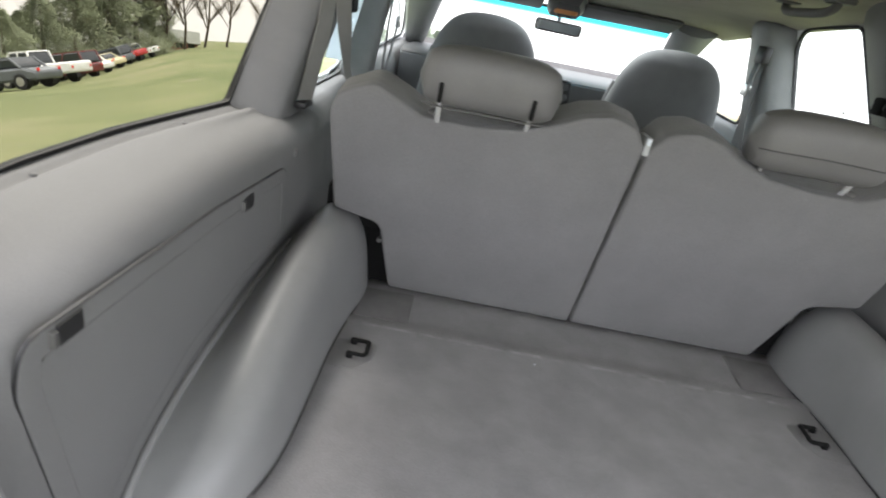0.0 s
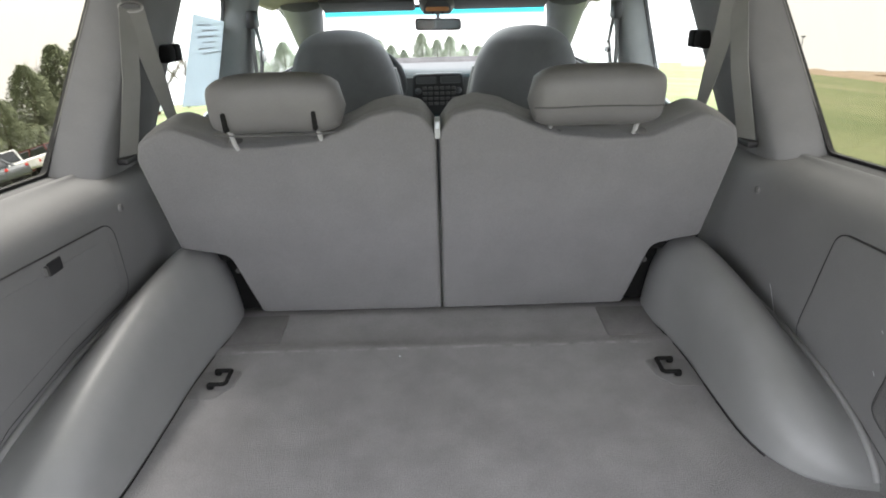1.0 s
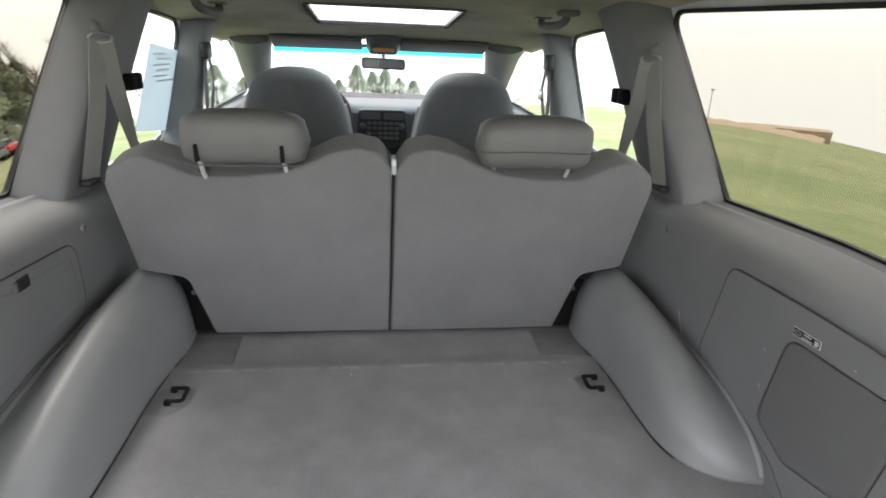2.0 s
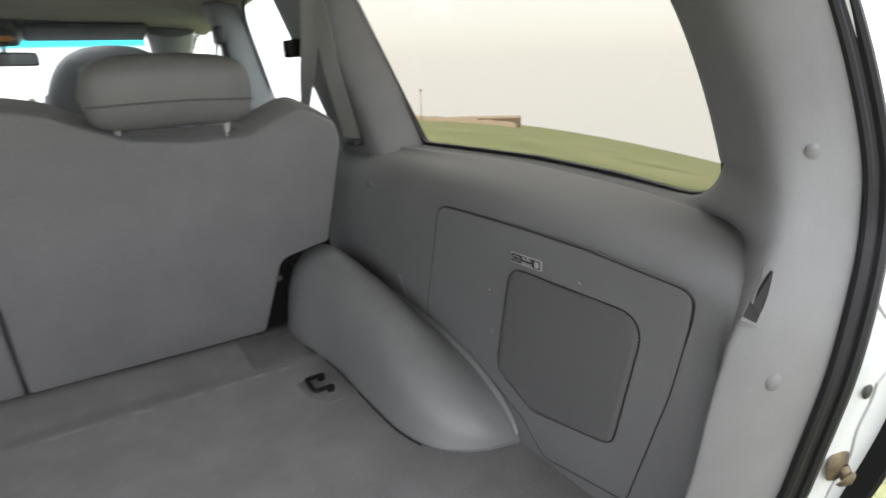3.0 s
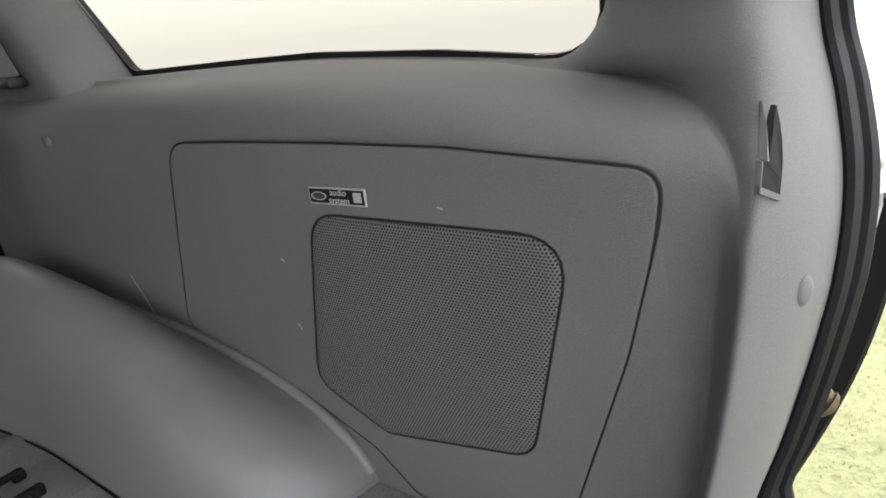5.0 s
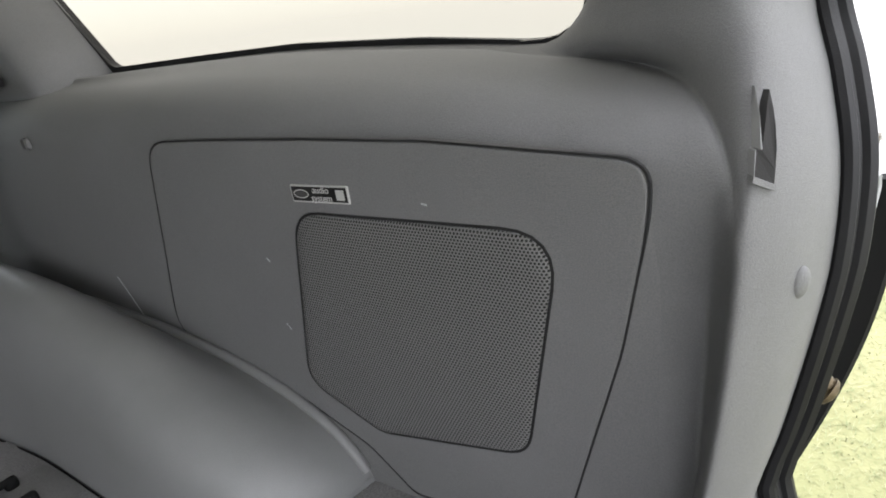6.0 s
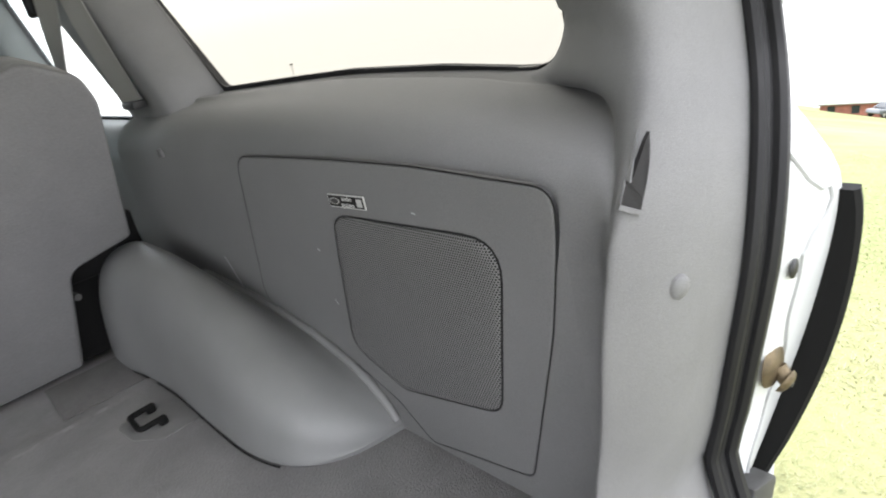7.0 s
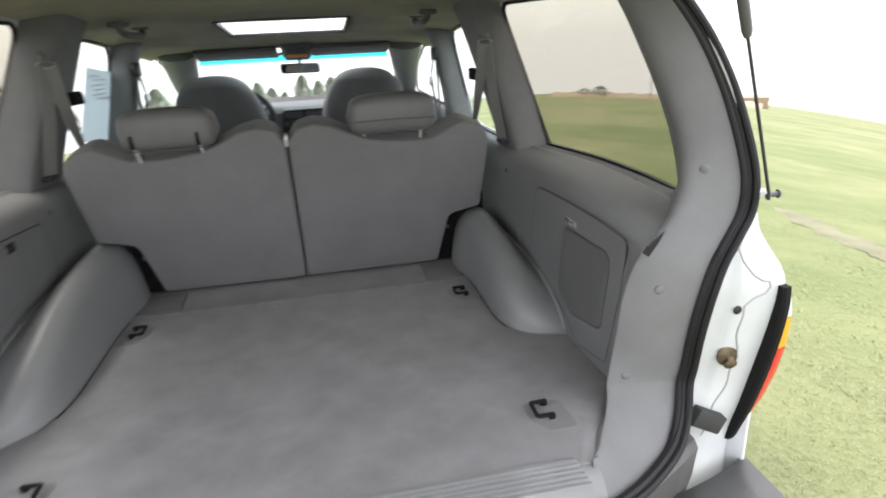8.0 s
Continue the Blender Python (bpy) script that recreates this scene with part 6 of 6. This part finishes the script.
def ground():
    az_n, radii = 120, [0.0, 1, 2, 2.7, 3.4, 4.2, 5.2, 6.5, 8, 10, 13, 17, 22, 28, 35, 45, 58, 75, 100, 140, 200, 320, 600, 1200, 2400]
    rng = random.Random(5)
    verts, faces = [(0, 0, GROUND)], []
    for r in radii[1:]:
        for i in range(az_n):
            a = 2 * math.pi * i / az_n
            x, y = r * math.sin(a), r * math.cos(a)
            rough = 0.012 * min(4, r / 8) * (1 if r > 3 else 0)
            verts.append((x, y, ground_at(x, y) + rng.uniform(-1, 1) * rough))
    for i in range(az_n):
        faces.append((0, 1 + (i + 1) % az_n, 1 + i))
    for k in range(len(radii) - 2):
        b0, b1 = 1 + k * az_n, 1 + (k + 1) * az_n
        for i in range(az_n):
            j = (i + 1) % az_n
            faces.append((b0 + i, b0 + j, b1 + j, b1 + i))
    me = bpy.data.meshes.new("ground")
    me.from_pydata(verts, [], faces)
    me.polygons.foreach_set("use_smooth", [True] * len(me.polygons))
    me.materials.append(LAWN)
    return tagged(new("ground", me), "grassy hillside with worn patches of bare earth", "ground", kind="structure")


ground()


def grass():
    """Blades on the near lawn."""
    rng = np.random.RandomState(3)
    verts, faces = [], []
    n = 0
    while n < 200000:
        r = 1.1 + 6.0 * rng.rand() ** 1.6
        a = radians(rng.uniform(25, 175))
        x, y = r * math.sin(a), -0.6 + r * math.cos(a)
        if abs(x) < 0.95 and y > -1.15:
            continue
        z = ground_at(x, y)
        h = rng.uniform(0.007, 0.022) * (0.7 + 0.5 * noise.noise((x * 1.7, y * 1.7, 0)))
        w = rng.uniform(0.0007, 0.0016) * (1 + r * 0.12)
        t = rng.uniform(0, 6.283)
        lean = rng.uniform(1.0, 2.6) * h
        dx, dy = math.cos(t), math.sin(t)
        lx, ly = math.cos(t + 1.3) * lean, math.sin(t + 1.3) * lean
        b = len(verts)
        verts += [(x - dx * w, y - dy * w, z - 0.005), (x + dx * w, y + dy * w, z - 0.005), (x + lx, y + ly, z + h)]
        up = (2 * dx * w) * ly - (2 * dy * w) * lx
        faces.append((b, b + 1, b + 2) if up > 0 else (b + 1, b, b + 2))
        n += 1
    me = bpy.data.meshes.new("grass")
    me.from_pydata(verts, [], faces)
    me.materials.append(BLADES)
    # blades take the lawn's upward shading, as they do when light passes through them
    me.polygons.foreach_set("use_smooth", [True] * len(me.polygons))
    me.normals_split_custom_set_from_vertices([(0, 0, 1)] * len(me.vertices))
    return tagged(new("grass", me), "short yellow-green grass blades on the lawn", "grass", kind="stuff")


grass()


def dirt_track():
    """Worn strip of pale earth across the lawn, with ragged edges."""
    bm = bmesh.new()
    rings = []
    for i in range(61):
        t = i / 60
        x, y = 4.0 + 0.5 * t, 1.0 + 2.2 * t
        w = 0.17 + 0.12 * noise.noise((t * 9, 3.1, 0)) + 0.06 * noise.noise((t * 31, 7.7, 0))
        w *= min(1.0, 6 * t + 0.05, 6 * (1 - t) + 0.05)
        off = 0.12 * noise.noise((t * 5, 0.4, 2.0))
        ring = []
        for u in (-1, -0.6, 0, 0.6, 1):
            px, py = x + off + u * w, y - 0.2 * u * w
            ring.append(Vector((px, py, ground_at(px, py) + 0.012 - 0.010 * abs(u))))
        rings.append(ring)
    skin(bm, rings)
    return tagged(part("dirt_track", bm, EARTH), "worn strip of pale bare earth across the lawn", "dirt track", kind="structure")


dirt_track()


def polar(az, r):
    return r * math.sin(radians(az)), r * math.cos(radians(az))


# ---- trees ----
def evergreen(az, r, h, w, seed, mat=NEEDLES, group="evergreen trees", label="dense dark green evergreen tree on the grass", full=False):
    x, y = polar(az, r)
    z = ground_at(x, y)
    rng = random.Random(seed)
    ob = thing("evergreen_tree", label, "tree", group, at=(x, y, z))
    bm = bmesh.new()
    rod(bm, [(x, y, z - 0.1), (x + 0.05, y, z + h * 0.5), (x, y, z + h * 0.95)], [0.035 * h, 0.02 * h, 0.004 * h], 7)
    part("trunk", bm, BARK, ob)
    verts, faces = [], []
    for k in range(13000):
        t = rng.random() ** 0.8
        rad = w / 2 * ((1 - t * t) ** 0.6 if full else (1 - t) ** 0.75) * (0.75 + 0.35 * math.sin(t * 23 + seed) * (1 - t)) + 0.03 * w
        a = rng.uniform(0, 2 * math.pi)
        rr = rad * (0.35 + 0.7 * rng.random() ** 0.5) * (1 + 0.25 * math.sin(3 * a + seed) + 0.15 * math.sin(7 * a + t * 9)) * (1 + 0.7 * noise.noise((1.8 * math.cos(a), 1.8 * math.sin(a), t * 6 + seed)))
        cx, cy, cz = x + rr * math.cos(a), y + rr * math.sin(a), z + h * (0.04 + 0.96 * t) + rng.uniform(-0.02, 0.02) * h
        sz = rng.uniform(0.006, 0.016) * h * (1.5 if full else 1.2)
        out = Vector((math.cos(a), math.sin(a), rng.uniform(-0.2, 0.9))).normalized()
        side = Vector((-math.sin(a), math.cos(a), rng.uniform(-0.4, 0.4))).normalized()
        c = Vector((cx, cy, cz))
        b = len(verts)
        verts += [c - side * sz * 0.5, c + side * sz * 0.5, c + out * sz * 1.5, c - out * sz * 0.5 + Vector((0, 0, sz * 0.6))]
        faces += [(b, b + 1, b + 2), (b, b + 3, b + 1), (b, b + 2, b + 3)]
    me = bpy.data.meshes.new("crown")
    me.from_pydata([tuple(v) for v in verts], [], faces)
    me.materials.append(mat)
    crown = new("crown", me)
    crown.parent = ob
    crown.matrix_parent_inverse = ob.matrix_basis.inverted()
    return ob


def bare_tree(az, r, h, seed):
    x, y = polar(az, r)
    z = ground_at(x, y)
    rng = random.Random(seed)
    ob = thing("bare_tree", "leafless grey-brown tree with fine branches", "tree", "bare trees", at=(x, y, z))
    base = Vector((x, y, z - 0.1))
    bm = bmesh.new()
    trunk_top = base + Vector((rng.uniform(-0.05, 0.05) * h, 0, h * 0.55))
    rod(bm, [base, base.lerp(trunk_top, 0.5) + Vector((0.02 * h, 0, 0)), trunk_top], [0.016 * h, 0.012 * h, 0.007 * h], 6)
    part("trunk", bm, BARK, ob)
    bm = bmesh.new()
    tips = []
    for k in range(10):
        t = rng.uniform(0.35, 1.0)
        p = base.lerp(trunk_top, t)
        a = rng.uniform(0, 6.28)
        q = p + Vector((math.cos(a) * 0.24, math.sin(a) * 0.24, rng.uniform(0.2, 0.42))) * h
        rod(bm, [p, p.lerp(q, 0.5) + Vector((0, 0, 0.02 * h)), q], [0.006 * h, 0.004 * h, 0.002 * h], 5)
        tips += [(p, q)] * 1
    part("limbs", bm, BARK, ob)
    verts, faces = [], []
    for k in range(1600):
        p, q = rng.choice(tips)
        o = p.lerp(q, rng.uniform(0.35, 1.0))
        d = Vector((rng.gauss(0, 1), rng.gauss(0, 1), rng.uniform(0.1, 1.6))).normalized() * h * rng.uniform(0.05, 0.17)
        w = Vector((rng.gauss(0, 1), rng.gauss(0, 1), 0)).normalized() * 0.0015 * h
        b = len(verts)
        verts += [tuple(o - w), tuple(o + w), tuple(o + d)]
        faces.append((b, b + 1, b + 2))
    me = bpy.data.meshes.new("twigs")
    me.from_pydata(verts, [], faces)
    me.materials.append(TWIGS)
    tw = new("twigs", me)
    tw.parent = ob
    tw.matrix_parent_inverse = ob.matrix_basis.inverted()
    return ob


# row behind the parked cars
k = 0
for az, r, h, w in [(-42.4, 60, 5.9, 8.6), (-39.4, 64, 6.3, 8.6), (-36.7, 70, 7.6, 9.0), (-34.4, 74, 10.4, 10.6), (-32.0, 78, 11.6, 11.6), (-30.0, 82, 11.6, 10.4), (-28.6, 84, 9.6, 7.6), (-45.4, 60, 5.8, 8.0), (-49.4, 60, 5.6, 8.0), (-33.2, 86, 10.4, 10.5), (-37.9, 80, 7.4, 9.5)]:
    evergreen(az, r, h, w, 10 + k)
    k += 1
for az, r, h in [(-26.2, 84, 11.5), (-24.6, 86, 12.0), (-27.8, 82, 12.6), (-22.8, 88, 11.0), (-38.1, 92, 12.5), (-20.1, 80, 8.5), (-32.1, 94, 14.4)]:
    bare_tree(az, r, h, 40 + k)
    k += 1
# trees ahead
for az, r, h, w in [(-9.5, 84, 3.1, 4.9), (-7.0, 82, 3.4, 4.3), (-5.4, 80, 3.8, 3.7), (-4.2, 82, 3.3, 3.7), (-3.0, 84, 2.9, 3.3), (-1.3, 80, 4.1, 4.0), (0.1, 82, 3.6, 4.0), (1.3, 81, 3.8, 3.9), (2.6, 83, 3.1, 3.9), (4.0, 84, 2.9, 4.0), (-11.5, 84, 3.4, 4.9), (-14, 80, 4.4, 5.3), (-16.5, 80, 4.1, 5.3)]:
    evergreen(az, r, h * 1.45, w * 1.3, 70 + k, NEEDLES_HAZED, "distant evergreens", "distant evergreen tree with haze put into its grey-green")
    k += 1
# bare wood far behind on the right
for i in range(12):
    bare_tree(88 + i * 2.6, 95 + (i * 37) % 20, 9.0 + (i * 13) % 4, 120 + i)
# low bushes on the ridge
for az, r, h, w in [(25.0, 150, 2.0, 5.0), (26.5, 150, 2.6, 5.0), (14, 150, 2.2, 6.0)]:
    evergreen(az, r, h, w, 200 + int(az), NEEDLES_HAZED, "ridge bushes", "low bush on the grassy ridge", True)


# ---- parked vehicles ----
def parked_car(az, r, turn, paint, style, label, category="car"):
    """style: car, van or pickup. Length runs along the local y."""
    x, y = polar(az, r)
    z = ground_at(x, y)
    # it stands square to the slope under it
    slope = Vector((ground_at(x - 1, y) - ground_at(x + 1, y), ground_at(x, y - 1) - ground_at(x, y + 1), 2.0)).normalized()
    m = Matrix.Translation((x, y, z)) @ Vector((0, 0, 1)).rotation_difference(slope).to_matrix().to_4x4() @ pose(0, 0, 0, 0, 0, turn)
    ob = thing("parked_" + category, label, category, "parked vehicles", at=(x, y, z))
    prof = {
        "car": ([(-2.2, 0.35), (-2.25, 0.75), (-1.6, 0.92), (1.0, 0.95), (2.1, 0.78), (2.2, 0.35)], [(-1.5, 0.9), (-1.0, 1.38), (0.3, 1.42), (1.1, 0.93)]),
        "van": ([(-2.3, 0.35), (-2.35, 0.95), (1.2, 1.0), (2.2, 0.85), (2.3, 0.35)], [(-2.28, 0.95), (-2.1, 1.72), (0.4, 1.76), (1.35, 0.98)]),
        "pickup": ([(-2.7, 0.5), (-2.75, 1.08), (1.1, 1.12), (2.5, 1.05), (2.6, 0.45)], [(-0.4, 1.1), (-0.25, 1.80), (0.8, 1.82), (1.45, 1.1)])}[style]
    for name, pr, half, mat in (("body", prof[0], 0.88, paint), ("cabin", prof[1], 0.76, CAR_GLASS)):
        bm = bmesh.new()
        loop = fillet(pr, 0.16, 4)
        slab(bm, loop, lambda u, v, d: m @ Vector((d, u, v)), [(0.10, -half), (0.0, -half + 0.10), (0.0, half - 0.10), (0.10, half)])
        part(name, bm, mat, ob)
    bm = bmesh.new()
    c = prof[1]
    roof = [(c[1][0] - 0.02, c[1][1] - 0.04), (c[1][0], c[1][1] + 0.03), (c[2][0], c[2][1] + 0.03), (c[2][0] + 0.05, c[2][1] - 0.04)]
    slab(bm, roof, lambda u, v, d: m @ Vector((d, u, v)), [(0.0, -0.70), (0.0, 0.70)])
    part("roof", bm, paint, ob)
    for sx in (-0.80, 0.80):
        bm = bmesh.new()
        rod(bm, [m @ Vector((sx * 0.97, c[0][0], c[0][1])), m @ Vector((sx * 0.93, c[1][0], c[1][1]))], 0.06, 6)
        rod(bm, [m @ Vector((sx * 0.97, c[3][0], c[3][1])), m @ Vector((sx * 0.93, c[2][0], c[2][1]))], 0.05, 6)
        rod(bm, [m @ Vector((sx * 0.98, (c[0][0] + c[3][0]) / 2, c[0][1])), m @ Vector((sx * 0.94, (c[1][0] + c[2][0]) / 2, c[1][1]))], 0.05, 6)
        part("window_posts", bm, paint, ob)
    for yy in (-1.4, 1.4):
        for sx in (-1, 1):
            bm = bmesh.new()
            rod(bm, [m @ Vector((sx * 0.64, yy, 0.34)), m @ Vector((sx * 0.92, yy, 0.34))], 0.34, 18)
            w = part("wheel", bm, RUBBER, ob)
            bm = bmesh.new()
            rod(bm, [m @ Vector((sx * 0.91, yy, 0.34)), m @ Vector((sx * 0.935, yy, 0.34))], 0.20, 14)
            part("rim", bm, STEEL, w, "grey wheel rim")
    for sx in (-0.66, 0.66):
        bm = bmesh.new()
        box(bm, (sx - 0.07, -0.04, -0.07), (sx + 0.07, 0.04, 0.07), 0.02)
        yb = prof[0][1][0] - 0.0
        bmesh.ops.transform(bm, matrix=m @ Matrix.Translation((0, yb + 0.03, 0.80)), verts=bm.verts)
        part("rear_light", bm, RED_LENS, ob, "red rear light")
    return ob


for az, r, turn, paint, style, label, cat in [
        (-40.0, 33, 88, CAR_GREY, "car", "dark grey parked saloon on the grass", "car"),
        (-37.5, 39, 84, CAR_WHITE, "pickup", "white parked pickup truck", "pickup"),
        (-35.4, 47, 80, CAR_MAROON, "van", "maroon parked minivan on the grass", "van"),
        (-34.0, 54, 80, CAR_WHITE, "car", "white parked saloon on the grass", "car"),
        (-32.8, 59, 82, CAR_YELLOW, "car", "pale yellow parked saloon", "car"),
        (-31.9, 64, 78, CAR_GREY, "van", "grey parked van on the grass", "van"),
        (-31.0, 69, 78, CAR_RED, "pickup", "red parked pickup truck", "pickup"),
        (-29.9, 76, 78, CAR_WHITE, "pickup", "white parked pickup truck on the grass", "pickup"),
        (81, 85, 60, CAR_GREY, "van", "dark parked van far off", "van")]:
    parked_car(az, r, turn, paint, style, label, cat)


# ---- far buildings and a lamp post ----
def house(az, r, w, d, h, turn, wall_mat, label):
    x, y = polar(az, r)
    z = ground_at(x, y)
    m = Matrix.Translation((x, y, z - 0.2)) @ pose(0, 0, 0, 0, 0, turn)
    ob = thing("house", label, "house", at=(x, y, z))
    bm = bmesh.new()
    box(bm, (-w / 2, -d / 2, 0), (w / 2, d / 2, h))
    bmesh.ops.transform(bm, matrix=m, verts=bm.verts)
    part("wall", bm, wall_mat, ob, smooth=False)
    bm = bmesh.new()
    slab(bm, [(-d / 2 - 0.5, h - 0.1), (0, h + d * 0.28), (d / 2 + 0.5, h - 0.1), (d / 2 + 0.5, h - 0.25), (-d / 2 - 0.5, h - 0.25)], lambda u, v, q: m @ Vector((q, u, v)), [(0, -w / 2 - 0.4), (0, w / 2 + 0.4)])
    part("roof", bm, ROOF_GREY, ob, "grey shingle roof", smooth=False)
    for i in range(3):
        bm = bmesh.new()
        cx = -w / 2 + w * (i + 0.5) / 3
        box(bm, (cx - 0.45, -d / 2 - 0.04, h * 0.4), (cx + 0.45, -d / 2 + 0.05, h * 0.8))
        bmesh.ops.transform(bm, matrix=m, verts=bm.verts)
        part("window", bm, CAR_GLASS, ob, smooth=False)
    return ob


house(-26.6, 98, 4.8, 4.2, 1.7, 28, BRICK_RED, "small weathered red shed with a grey roof")
house(79, 95, 8.0, 5.0, 2.6, -80, BRICK_RED, "far red building with a grey roof")


def long_building():
    """Low tan building along the right-hand ridge."""
    x, y = polar(37.5, 160)
    z = ground_at(x, y)
    ob = thing("long_building", "long low tan building on the grassy ridge", "building", at=(x, y, z))
    m = Matrix.Translation((x, y, z - 1.2)) @ pose(0, 0, 0, 0, 0, -37.5)
    bm = bmesh.new()
    box(bm, (-9, -3, -3.0), (8, 3, 2.9))
    bmesh.ops.transform(bm, matrix=m, verts=bm.verts)
    part("wall", bm, TAN, ob, smooth=False)
    bm = bmesh.new()
    box(bm, (-9.05, -3.05, 2.9), (8.05, 3.05, 3.15))
    bmesh.ops.transform(bm, matrix=m, verts=bm.verts)
    part("roof", bm, TAN, ob, smooth=False)
    return ob


long_building()


def dry_bank():
    """Strip of dry tan grass along the crest."""
    bm = bmesh.new()
    rings = []
    for i in range(41):
        az = 22 + 18 * i / 40
        rr = []
        for r, dz in ((146, -0.4), (149, 0.9), (152, 1.15 + 0.15 * math.sin(i * 1.7)), (156, 0.9), (160, -0.6)):
            x, y = polar(az, r)
            rr.append(Vector((x, y, ground_at(x, y) + dz)))
        rings.append(rr)
    skin(bm, rings)
    return tagged(part("dry_bank", bm, TAN), "low bank of dry tan grass along the crest", "bank", kind="structure")


dry_bank()


def lamp_post():
    x, y = polar(31.0, 110)
    z = ground_at(x, y)
    ob = thing("lamp_post", "thin grey lamp post on the grassy ridge", "lamp post", at=(x, y, z))
    bm = bmesh.new()
    rod(bm, [(x, y, z - 0.2), (x, y, z + 5.6)], [0.07, 0.05], 8)
    part("pole", bm, GREY_PLASTIC, ob)
    bm = bmesh.new()
    box(bm, (x - 0.25, y - 0.2, z + 5.5), (x + 0.25, y + 0.2, z + 5.75), 0.06)
    part("lamp_head", bm, GREY_PLASTIC, ob)
    return ob


lamp_post()
